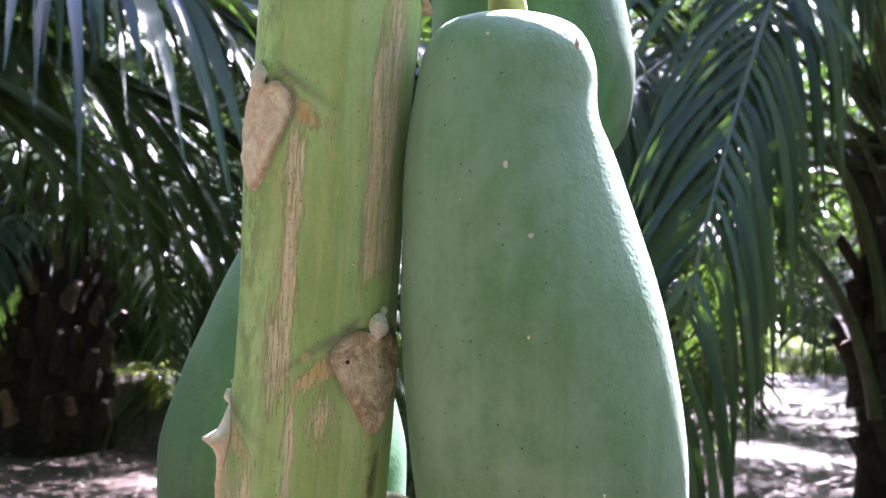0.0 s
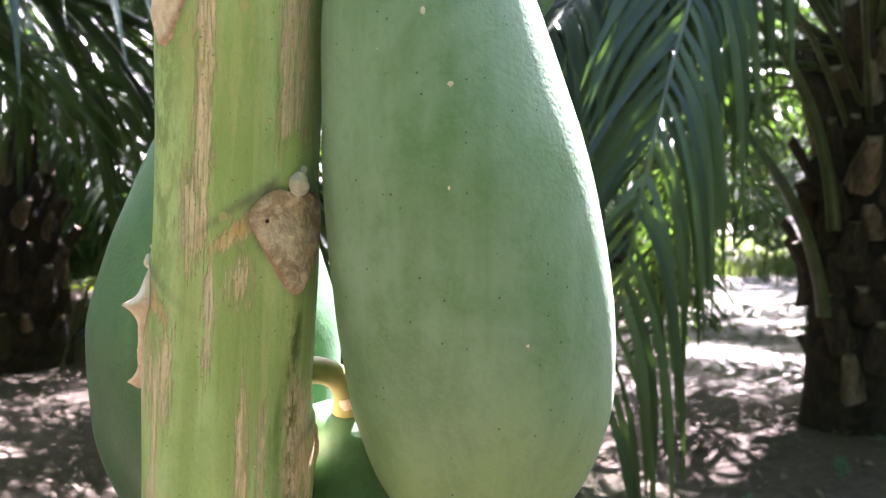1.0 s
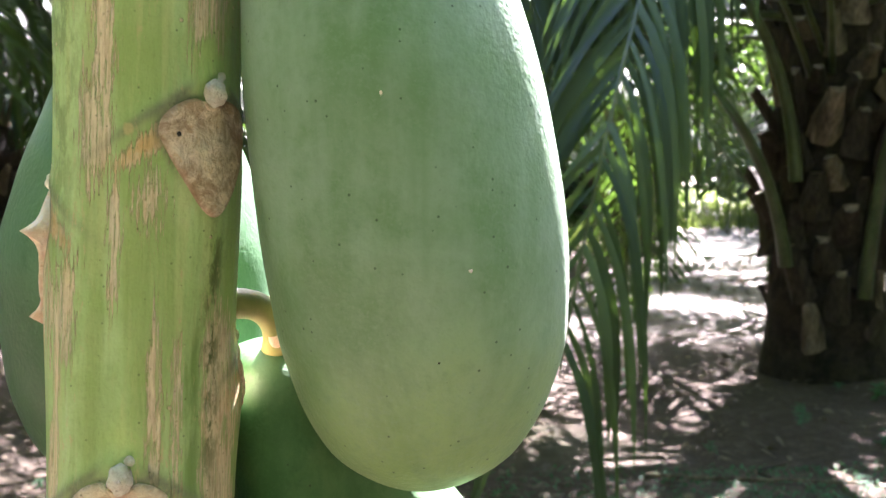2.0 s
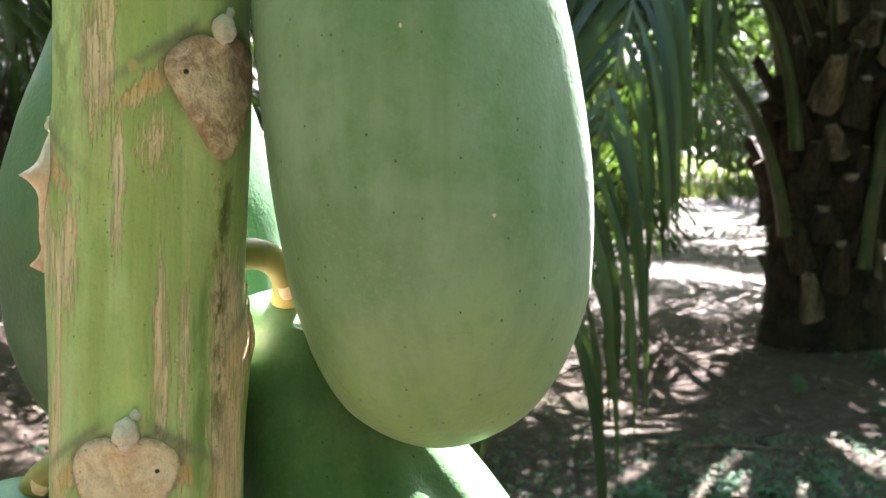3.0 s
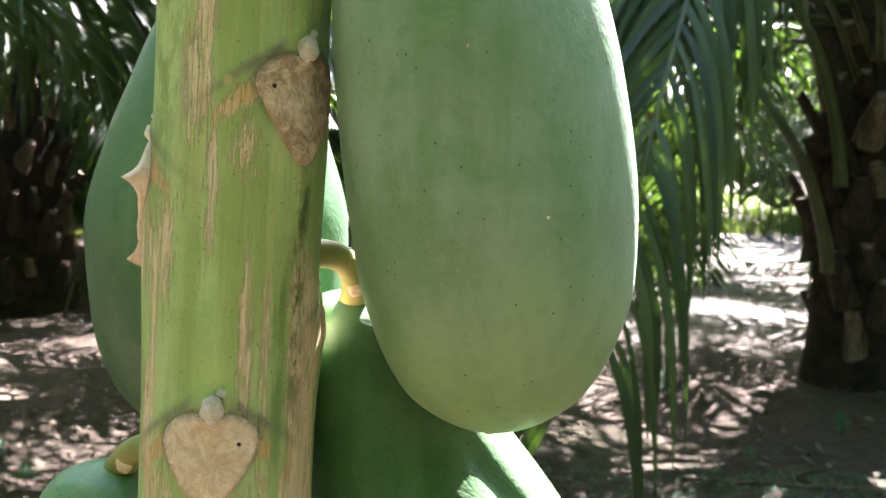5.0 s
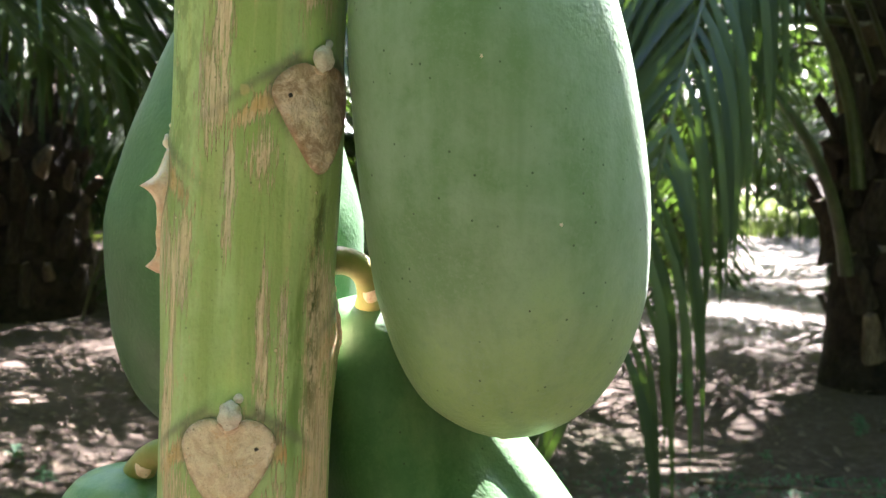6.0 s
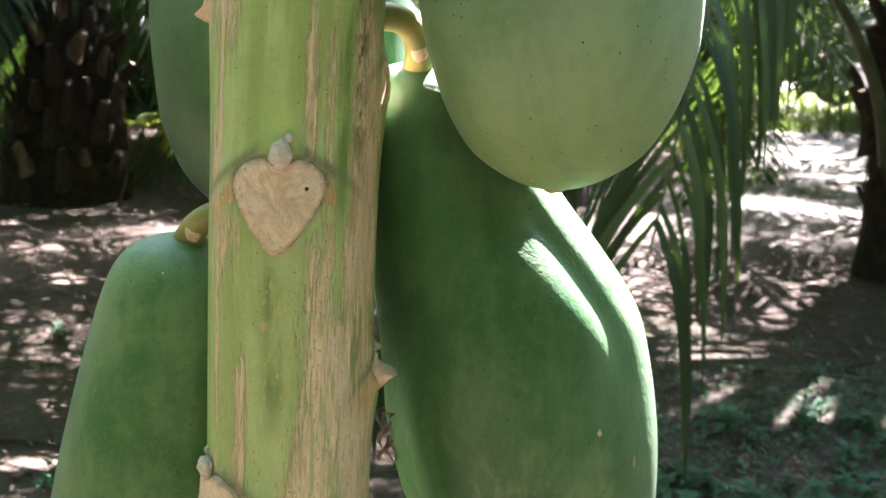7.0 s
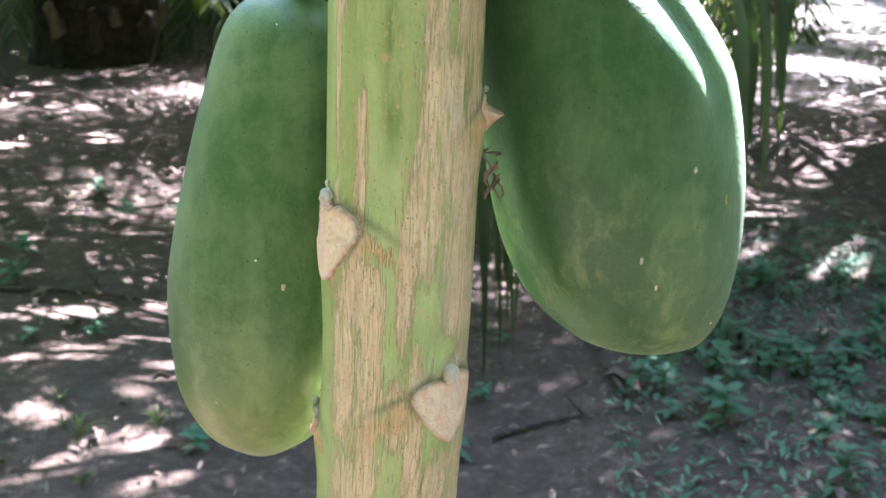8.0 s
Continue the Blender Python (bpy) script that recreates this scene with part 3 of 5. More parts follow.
def oil_palm(place, radius, height, fronds, kinds, seed, label, stubs=60, turn=0.0, extra=(), clear=(0, 0)):
    """A palm of the plantation: core, cut leaf bases in a spiral, and a crown of fronds."""
    rng = random.Random(seed)
    tree = empty("oil_palm", place, label, "palm tree", "oil palms of the plantation")
    finish("trunk", palm_core("palm_trunk", radius, height, seed), PALM_BARK, tree)
    for k in range(stubs):
        a = k * 2.39996 + turn
        z = 0.10 + (height - 0.18) * k / stubs
        r = radius * (0.96 + 0.2 * math.exp(-z / 0.35) - 0.12 * z / height)
        if z < 0.75 and math.cos(a) < -0.8:
            continue
        ob = new("leaf_base", STUBS[rng.randrange(4)])
        ob.parent = tree
        ob.matrix_local = pose(math.cos(a) * r, math.sin(a) * r, z, 0, rng.uniform(-14, 26) - (16 if z < 0.9 else 0), math.degrees(a) + rng.uniform(-34, 34)) @ Matrix.Diagonal((rng.uniform(0.6, 1.5), rng.uniform(0.55, 1.2), rng.uniform(0.7, 1.6), 1))
    for k in range(fronds):
        a = k * 2.39996 + turn
        level = (k + 0.5) / fronds
        if level < 0.5 and abs((math.degrees(a) - clear[0] + 180) % 360 - 180) < clear[1]:
            continue
        kind = kinds[min(3, int((1 - level) * 4))]
        size = rng.uniform(0.86, 1.06)
        ob = new("frond", kind)
        ob.parent = tree
        ob.matrix_local = pose(math.cos(a) * radius * 0.55, math.sin(a) * radius * 0.55, height - 0.25 + 0.45 * level, 0, 0, math.degrees(a)) @ Matrix.Scale(size, 4)
    for me, at, heading in extra:
        ob = new("frond", me)
        ob.parent = tree
        ob.matrix_local = pose(*at, 0, 0, heading)
    return tree


# the two palms nearest the papaya, with the long fronds that reach towards it
RIGHT_PALM, LEFT_PALM = (2.72, 7.55, 0.0), (-4.15, 9.9, 0.0)
# handles are set off from the foot of the palm
reach_right = bowed_frond("frond_reaching", [(-0.1, -0.3, 2.0), (-0.9, -2.2, 4.0), (-2.00, -4.75, 3.15), (-2.38, -4.80, 0.90)], 84, 0.74, 0.040, 21, (0.93, -0.36, 0.0), (1.4, 6.0), bare=0.28, tip=0.85, lean=1.3)
reach_low = bowed_frond("frond_drooping", [(-0.2, -0.25, 1.9), (-1.3, -1.9, 3.4), (-2.62, -4.3, 2.5), (-2.95, -4.42, 0.62)], 90, 0.82, 0.038, 29, (0.90, -0.44, 0.0), (3.5, 5.0), bare=0.45, tip=0.85, lean=1.3)
reach_left = bowed_frond("frond_overhead", [(0.2, -0.3, 2.4), (0.6, -3.5, 4.0), (1.9, -6.6, 3.3), (3.7, -6.85, 2.5)], 100, 1.45, 0.060, 35, (0.60, 0.80, 0.0), (0.85, 0.85), bare=0.35, tip=0.85, lean=1.9, thick=0.03)
young_frond = bowed_frond("frond_young", [(0.35, -0.6, 0.2), (0.75, -1.0, 1.15), (1.0, -1.4, 1.25), (1.25, -1.7, 0.80)], 26, 0.28, 0.026, 37, (0.75, 0.66, 0.0), (1.0, 1.0), bare=0.4, thick=0.014, leaf=YOUNG_LEAF)
reach_arch = bowed_frond("frond_bowed", [(-0.40, -0.38, 0.75), (-0.52, -0.42, 1.75), (-1.3, -0.5, 2.75), (-2.9, -0.6, 2.1)], 46, 0.75, 0.044, 22, (0.15, -0.98, 0.0), (1.4, 1.4), bare=0.52, thick=0.062, tip=0.6)
reach_bow = bowed_frond("frond_bowed", [(-0.34, -0.36, 1.3), (-0.42, -0.40, 2.4), (-1.0, -0.5, 3.2), (-2.6, -0.7, 3.0)], 46, 0.75, 0.044, 23, (0.15, -0.98, 0.0), (1.4, 1.4), bare=0.52, thick=0.060, tip=0.6)
reach_mid = frond_mesh("frond_spreading", 6.8, 20, -14, 1.0, 150, 1.25, 0.052, 24, 0.7, bare=0.25, segs=7, forward=0.9, sway=0.03, sag=1.1)
reach_up = frond_mesh("frond_rising", 4.6, 84, 30, 1.3, 60, 0.8, 0.042, 25, 0.9, bare=0.55, thick=0.075, sway=0.0)
skirt = bowed_frond("frond_hanging", [(0.15, 0, 1.9), (0.9, 0.1, 2.9), (1.75, 0.0, 2.1), (2.05, -0.1, 0.45)], 52, 0.62, 0.046, 33, (0, 1, 0), (1.2, 1.2), bare=0.25, thick=0.030)
skirt_short = bowed_frond("frond_hanging", [(0.15, 0, 1.7), (0.7, -0.1, 2.5), (1.25, 0.0, 1.5), (1.35, 0.1, 0.25)], 46, 0.60, 0.046, 34, (0, 1, 0), (1.5, 1.5), bare=0.25, thick=0.030)
oil_palm(RIGHT_PALM, 0.36, 2.6, 38, FRONDS, 5, "stout oil palm with dark shaggy trunk and arching fronds", 96, 0.9, extra=(
    (reach_right, (0, 0, 0), 0),
    (reach_low, (0, 0, 0), 0),
    (reach_low, (0.16, 0.14, 0.10), -1.0),
    (reach_arch, (0, 0, 0), 0),
    (reach_bow, (0, 0, 0), 0),
    (reach_up, (0.10, -0.42, 0.55), -60),
    # the FRONDS and reach_mid rows are extra, placed for their shade on what lies below
    (FRONDS[2], (0.0, -0.2, 3.0), -113),
    (FRONDS[0], (0.0, -0.2, 2.7), -95),
    (FRONDS[0], (0.0, -0.2, 2.7), -116),
    (FRONDS[0], (0.1, -0.2, 2.7), -76),
    (FRONDS[1], (0.0, -0.2, 2.6), -105),
    (FRONDS[1], (0.1, -0.2, 2.6), -64),
    (FRONDS[2], (-0.1, -0.2, 3.2), -122),
    (FRONDS[2], (0.0, -0.2, 3.1), -104),
    (skirt, (0, 0, 0.1), 128),
    (skirt_short, (0, 0, 0.3), 160),
    (reach_up, (0.30, -0.38, 0.80), -25),
    (FRONDS[1], (-0.2, -0.2, 2.7), -136),
    (FRONDS[1], (-0.2, -0.1, 2.9), -150),
    (FRONDS[0], (-0.2, -0.1, 2.7), -143),
    (FRONDS[1], (-0.2, 0.0, 2.7), -168),
    (FRONDS[0], (-0.2, 0.1, 2.8), 196),
    (FRONDS[2], (-0.2, 0.1, 2.9), 190),
    (FRONDS[2], (-0.2, 0.1, 2.9), 202),
    (FRONDS[2], (-0.2, -0.1, 3.2), -131),
    (FRONDS[1], (-0.2, -0.1, 2.7), -134),
    (FRONDS[1], (-0.2, 0.1, 2.8), 206),
    (FRONDS[1], (0.0, -0.2, 2.7), -90),
    (FRONDS[2], (0.0, -0.2, 2.9), -82),
    (FRONDS[1], (0.1, -0.2, 2.6), -74),
    (reach_mid, (0.1, 0.25, 2.2), 60),
    (FRONDS[1], (0.2, 0.0, 2.7), 10),
    (FRONDS[1], (0.2, 0.0, 2.7), -9),
    (FRONDS[2], (0.2, 0.0, 2.9), 0),
    (reach_mid, (0.25, 0.15, 2.3), 35),
    (reach_mid, (-0.05, 0.3, 2.3), 85),
    (FRONDS[1], (0.2, 0.1, 2.7), 48),
    (FRONDS[1], (0.1, 0.2, 2.7), 70),
    (FRONDS[0], (0.2, 0.1, 2.6), 28),
), clear=(-112, 34))
oil_palm(LEFT_PALM, 0.50, 2.4, 46, FRONDS, 6, "stout oil palm with low fronds brushing the ground", 80, 0.3, extra=(
    (reach_left, (0, 0, -0.40), 0),
    # raised copy above the view, added to shade the blades under it
    (reach_left, (0.3, 0.6, 0.20), 2),
    (young_frond, (0.38, 0, -0.16), 0),
    (reach_left, (-0.35, 0.75, -0.25), 3),
    (reach_left, (-0.9, 0.1, -0.40), -3),
    (reach_left, (0.3, 1.3, -0.30), 5),
    (reach_left, (-0.9, 1.2, -0.35), 0),
    (skirt, (0, 0, 0.2), -38),
    (reach_left, (-0.6, 1.6, -0.90), 2),
    (reach_left, (0.1, 2.2, -0.90), 0),
    (skirt_short, (0, 0, 0.1), -98),
    (skirt, (0, 0, 0.2), -118),
    (skirt_short, (0, 0, 0.1), -18),
    (skirt, (0, 0, 0), 4),
), clear=(-62, 22))
# added palm, trunk hidden by the fruit; its fronds shade the left and darken the distance
oil_palm((0.25, 10.9, 0), 0.38, 2.7, 20, FRONDS, 8, "added oil palm behind the fruit, dense drooping fronds for shade", 50, 2.2, extra=(
    (skirt, (0, 0, 0.2), 200),
    (skirt, (0, 0, 0.3), 250),
    (FRONDS[2], (0, -0.2, 2.9), 240),
    (FRONDS[2], (0, -0.2, 2.9), 224),
    (FRONDS[1], (0, -0.2, 2.9), 232),
    (FRONDS[1], (0, -0.2, 2.9), 250),
    (FRONDS[1], (-0.1, -0.1, 2.8), 216),
    (FRONDS[0], (-0.1, -0.1, 2.9), 208),
    (FRONDS[1], (-0.1, -0.1, 2.9), 198),
))
far_palm = oil_palm((3.2, 17.4, 0), 0.36, 3.1, 42, FAR_FRONDS, 7, "oil palm with dark trunk in the plantation row", 40, 1.4)
# (6.2, 12.3) and those at negative y: unseen palms added to shade the ground
for i, (px, py) in enumerate([(6.2, 12.3), (3.4, -4.6), (-1.6, -5.2), (-5.6, -1.2), (2.0, -6.0), (-4.2, -4.2), (5.6, -3.0), (-3.4, 15.2), (-1.9, 16.5), (-8.8, 5.5), (8.2, 4.5), (-9.0, 15.0), (9.8, 24.5), (-0.5, 24.0), (-9.5, 25.0), (-5.0, 19.5), (3.6, 27.0), (-5.5, 29.0), (11.0, 12.5), (14.0, 21.0), (-12.5, 14.5), (-13.0, 24.5), (12.0, 32.0), (-13.0, 34.0),
                              (4.0, 37.0), (-6.0, 39.0), (19.0, 18.0), (19.5, 29.0), (-20.5, 20.0), (-21.0, 31.0), (12.5, 2.5), (-13.0, 4.0), (7.8, -0.8), (-5.0, -5.0), (1.5, -9.5), (-5.0, -16.0), (7.0, -15.0), (14.0, -9.0), (-15.0, -8.0)]):
    copy_thing(far_palm, pose(px, py, 0, 0, 0, 47 * i) @ Matrix.Scale(0.92 + 0.05 * (i % 4), 4))

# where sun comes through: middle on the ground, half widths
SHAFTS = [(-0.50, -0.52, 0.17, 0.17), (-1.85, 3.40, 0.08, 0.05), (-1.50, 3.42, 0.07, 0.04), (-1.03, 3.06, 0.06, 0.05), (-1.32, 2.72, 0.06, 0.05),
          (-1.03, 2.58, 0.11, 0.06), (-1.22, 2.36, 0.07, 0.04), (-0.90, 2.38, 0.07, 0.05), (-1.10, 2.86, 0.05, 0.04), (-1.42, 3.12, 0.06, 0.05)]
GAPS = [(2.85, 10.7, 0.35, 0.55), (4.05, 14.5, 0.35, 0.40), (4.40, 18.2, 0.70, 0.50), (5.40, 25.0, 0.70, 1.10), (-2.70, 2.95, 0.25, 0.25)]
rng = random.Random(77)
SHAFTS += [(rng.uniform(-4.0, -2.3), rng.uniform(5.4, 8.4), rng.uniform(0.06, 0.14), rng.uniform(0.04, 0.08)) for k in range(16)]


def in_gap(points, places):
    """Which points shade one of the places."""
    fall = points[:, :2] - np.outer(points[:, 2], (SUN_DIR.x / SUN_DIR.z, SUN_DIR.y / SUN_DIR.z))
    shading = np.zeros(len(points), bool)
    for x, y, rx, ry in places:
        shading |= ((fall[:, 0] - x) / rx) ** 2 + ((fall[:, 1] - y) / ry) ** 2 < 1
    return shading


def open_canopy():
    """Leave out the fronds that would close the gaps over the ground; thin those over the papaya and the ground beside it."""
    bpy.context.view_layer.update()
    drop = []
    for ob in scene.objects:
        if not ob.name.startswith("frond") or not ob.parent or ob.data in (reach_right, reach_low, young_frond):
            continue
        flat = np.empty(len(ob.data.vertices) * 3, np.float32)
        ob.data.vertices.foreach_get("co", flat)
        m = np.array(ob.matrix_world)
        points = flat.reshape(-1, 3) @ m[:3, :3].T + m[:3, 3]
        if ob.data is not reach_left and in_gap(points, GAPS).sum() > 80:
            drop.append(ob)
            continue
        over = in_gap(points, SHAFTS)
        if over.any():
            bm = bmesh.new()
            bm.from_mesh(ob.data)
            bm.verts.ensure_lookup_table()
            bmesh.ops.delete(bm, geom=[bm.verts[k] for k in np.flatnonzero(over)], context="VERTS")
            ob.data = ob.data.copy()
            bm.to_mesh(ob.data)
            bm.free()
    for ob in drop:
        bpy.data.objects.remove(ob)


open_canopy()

# ---- papaya stem ----
# leaf scars: turn from the front (to the right), middle height, width, height, lip, colour, bud
SCARS = [
    (-43, 1.4575, 0.026, 0.036, 0.0016, SCAR_PALE, 1.0),
    (56, 1.379, 0.0345, 0.034, 0.0012, SCAR_BROWN, 1.0),
    (-91, 1.350, 0.031, 0.042, 0.0060, SCAR_CREAM, 0.6),
    (118, 1.3115, 0.022, 0.022, 0.0010, SCAR_PALE, 0.5),
    (1.5, 1.2735, 0.0297, 0.0305, 0.0010, SCAR_PALE, 1.1),
    (104, 1.213, 0.019, 0.015, 0.0058, SCAR_PALE, 0.3),
    (-53, 1.168, 0.031, 0.030, 0.0020, SCAR_CREAM, 0.9),
    (53, 1.104, 0.032, 0.027, 0.0014, SCAR_CREAM, 1.0),
    (-89, 1.088, 0.016, 0.014, 0.0030, SCAR_CREAM, 0.5),
    (94, 1.516, 0.026, 0.026, 0.0034, SCAR_BROWN, 0.5),
    (182, 1.430, 0.030, 0.032, 0.0016, SCAR_PALE, 0.8),
    (-156, 1.200, 0.030, 0.032, 0.0016, SCAR_PALE, 0.8),
]
# corky streaks: turn, half width in degrees, from height, to height, strength
STREAKS = [
    (-66, 13, 1.322, 1.374, 0.52), (-12, 8, 1.375, 1.462, 0.60), (-18, 14, 1.370, 1.405, 0.50), (-4, 5, 1.335, 1.376, 0.55), (46, 9, 1.405, 1.490, 0.62), (21, 5, 1.285, 1.335, 0.66),
    (66, 17, 1.235, 1.335, 0.68), (36, 7, 1.280, 1.330, 0.45), (-46, 4, 1.150, 1.345, 0.70), (-52, 8, 1.265, 1.300, 0.66), (-36, 9, 1.320, 1.352, 0.50),
    (-40, 6, 1.250, 1.268, 0.70), (30, 11, 1.222, 1.262, 0.68), (38, 22, 1.192, 1.240, 0.73), (52, 9, 1.160, 1.275, 0.61), (60, 24, 1.150, 1.212, 0.71),
    (26, 16, 1.158, 1.205, 0.71), (-23, 6, 1.140, 1.222, 0.61), (13, 8, 1.130, 1.185, 0.68), (-20, 22, 1.136, 1.162, 0.75), (-12, 12, 1.062, 1.150, 0.72),
    (-34, 15, 1.090, 1.150, 0.71), (60, 22, 1.100, 1.160, 0.73), (10, 12, 1.090, 1.118, 0.71), (-30, 17, 1.02, 1.085, 0.68), (24, 9, 1.040, 1.130, 0.66), (46, 18, 1.02, 1.085, 0.70),
]


def stem_axis(z):
    x = smooth_curve(np.asarray(z, float), (-0.1, 1.06, 1.15, 1.25, 1.35, 1.45, 1.51, 2.1), (-0.100, -0.0615, -0.0570, -0.0545, -0.0510, -0.0467, -0.0445, -0.020))
    y = smooth_curve(np.asarray(z, float), (-0.1, 1.06, 1.25, 1.51, 2.1), (0.545, 0.531, 0.525, 0.521, 0.515))
    return x, y


def stem_radius(turn, z):
    """The stem's radius, with a swelling under each scar and soft ridges."""
    r = smooth_curve(np.asarray(z, float), (-0.1, 0.0, 0.3, 1.06, 1.25, 1.39, 1.51, 2.0, 2.1), (0.048, 0.044, 0.036, 0.0283, 0.0274, 0.0262, 0.0266, 0.0250, 0.0200)) + 0 * turn
    r = r + 0.0004 * np.cos(5 * turn + z * 3) + 0.0003 * np.sin(9 * turn - z * 5)
    for deg, zc, w, h, lip, _, _ in SCARS:
        a = (turn - math.radians(deg) + math.pi) % (2 * math.pi) - math.pi
        across = a * 0.0275 / (w * 0.75)
        down = (z - zc + 0.004) / (h * 0.85)
        ridge = (z - zc - h * 0.70 + 0.64 * np.abs(a * 0.0275)) / 0.0022
        r = r + 0.0007 * np.exp(-ridge ** 2 - (a * 0.0275 / (0.85 * w)) ** 4)
        r = r + (0.0032 if deg == 118 else 0.0026) * np.exp(-(across ** 2 + np.where(down > 0, 1.7 * down, 0.75 * down) ** 2) * 1.4)
    return r


def on_stem(turn, z, off=0.0):
    x, y = stem_axis(z)
    r = stem_radius(turn, z) + off
    return np.stack([x + np.sin(turn) * r, y - np.cos(turn) * r, np.asarray(z, float) + 0 * turn], -1)


def build_stem():
    tree = empty("papaya_tree", (-0.098, 0.545, 0.0), "slender green papaya stem with tan heart-shaped leaf scars", "tree")
    zs = np.concatenate([np.linspace(-0.05, 0.98, 60), np.linspace(0.985, 1.56, 420), np.linspace(1.57, 2.1, 30)])
    th = np.linspace(-math.pi, math.pi, 160, endpoint=False)
    zz, tt = np.meshgrid(zs, th, indexing="ij")
    verts = on_stem(tt, zz).reshape(-1, 3)
    faces = grid_faces(len(zs), len(th), True)[:, ::1].tolist()
    top = len(verts)
    crown = np.array([[*(float(c) for c in stem_axis(2.105)), 2.108]])
    faces += [((len(zs) - 1) * len(th) + k, (len(zs) - 1) * len(th) + (k + 1) % len(th), top) for k in range(len(th))]
    me = mesh("trunk", np.concatenate([verts, crown]), faces)
    bark = 0.0 + 0.16 * np.clip((1.24 - zz) / 0.15, 0, 1)
    for deg, half, lo, hi, strong in STREAKS:
        a = (tt - math.radians(deg) + math.pi) % (2 * math.pi) - math.pi
        edge = np.clip(np.minimum(zz - lo, hi - zz) / 0.024 + 0.6, 0, 1)
        bark = np.maximum(bark, (0.20 + strong) * np.exp(-(np.degrees(a) / (1.05 * half)) ** 2) * edge)
    collar = 0 * zz
    for seed, (deg, zc, w, h, lip, _, _) in enumerate(SCARS):
        a = ((tt - math.radians(deg) + math.pi) % (2 * math.pi) - math.pi) * 0.0275 / w
        rise = (zz - zc - h * 0.70 + 0.64 * np.abs(a) * w) / 0.0020
        node = np.clip((np.abs(a) - 0.16) / 0.12, 0, 1) * np.exp(-(a / 1.0) ** 4)
        collar = np.maximum(collar, node * np.exp(-rise ** 2))
        bark = np.maximum(bark, 0.95 * node * np.exp(-((rise + 4.0) / 2.6) ** 2))
        u, v = 2 * a * 0.0285 / 0.0275, (zz - zc) / (h / 2)
        ring = sorted((math.atan2(q, p), math.hypot(p, q)) for p, q in (heart(2 * math.pi * (k + 0.5) / 72) for k in range(72)))
        reach = np.interp(np.arctan2(v, u), [r[0] for r in ring], [r[1] for r in ring], period=2 * math.pi)
        gap = (np.hypot(u, v) / reach - 1) * w / 2
        collar = np.maximum(collar, np.exp(-((gap - 0.0006) / 0.0013) ** 2) * np.clip(v * 1.5 + 0.9, 0.15, 1) * (np.abs(u) < 2) * (np.abs(v) < 2))
        under = (zz - zc + h * 0.35) / (h * 0.45)
        bark = np.maximum(bark, 0.62 * np.exp(-under ** 2 - ((np.abs(a) - 0.55) / 0.2) ** 2))
    bark = np.maximum(bark, 0.66 * np.exp(-((np.degrees(tt) - 74) / 17) ** 4) * np.clip((1.345 - zz) / 0.02, 0, 1))
    bark = np.maximum(bark, 0.66 * np.exp(-((np.degrees(tt) - 60) / 14) ** 2) * np.clip((zz - 1.40) / 0.01, 0, 1))
    # dark olive: upper left of the stem, and a strip near the right edge
    olive = 0.6 * np.exp(-((np.degrees(tt) + 50) / 22) ** 2) * np.clip((zz - 1.33) / 0.06, 0, 1) + np.exp(-((np.degrees(tt) - 60) / 9) ** 2) * np.clip((zz - 1.27) / 0.03, 0, 1) * np.clip((1.372 - zz) / 0.02, 0, 1)
    stripe = np.exp(-((np.degrees(tt) - 1) / 7.5) ** 4) * np.clip((zz - 1.195) / 0.02, 0, 1) * np.clip((1.262 - zz) / 0.01, 0, 1)
    stripe = np.maximum(stripe, np.exp(-((np.degrees(tt) - 44) / 6) ** 4) * np.clip((zz - 1.255) / 0.02, 0, 1) * np.clip((1.345 - zz) / 0.02, 0, 1))
    bark = bark * (1 - 0.7 * stripe)
    rust = 0 * zz
    for deg, zc, w, h, lip, _, _ in SCARS:
        a = ((tt - math.radians(deg) + math.pi) % (2 * math.pi) - math.pi) * 0.0275 / w
        rise = zz - zc - h * 0.70 + 0.64 * np.abs(a) * w
        rust = np.maximum(rust, np.exp(-((rise + 0.008) / 0.0055) ** 2 - ((np.abs(a) - 0.62) / 0.34) ** 2))
    fresh = 0 * zz
    for deg, zc, w, h, lip, _, bud in SCARS:
        a = ((tt - math.radians(deg) + math.pi) % (2 * math.pi) - math.pi) * 0.0275
        fresh = np.maximum(fresh, np.exp(-((zz - zc - h * 0.5 - 0.011) / 0.0055) ** 2 - (a / 0.0065) ** 2))
    bark = bark * (1 - 0.8 * fresh)
    for key, field in (("rust", rust), ("fresh", fresh), ("stripe", stripe), ("bark", bark), ("collar", collar), ("olive", olive)):
        layer = me.attributes.new(key, "FLOAT", "POINT")
        layer.data.foreach_set("value", np.append(np.clip(field, 0, 1).ravel(), 0.0).astype(np.float32))
    layer = me.attributes.new("around", "FLOAT_VECTOR", "POINT")
    flat = np.stack([np.sin(tt) * 0.0275, np.cos(tt) * 0.0275, zz], -1).reshape(-1, 3)
    layer.data.foreach_set("vector", np.concatenate([flat, [[0, 0, 2.1]]]).astype(np.float32).ravel())
    base = Vector(tree.location)
    trunk = finish("trunk", me, STEM, tree)
    trunk.location = -base
    for i, (deg, zc, w, h, lip, colour, bud) in enumerate(SCARS):
        leaf_scar(tree, base, i, math.radians(deg), zc, w, h, lip, colour, bud)
    return tree


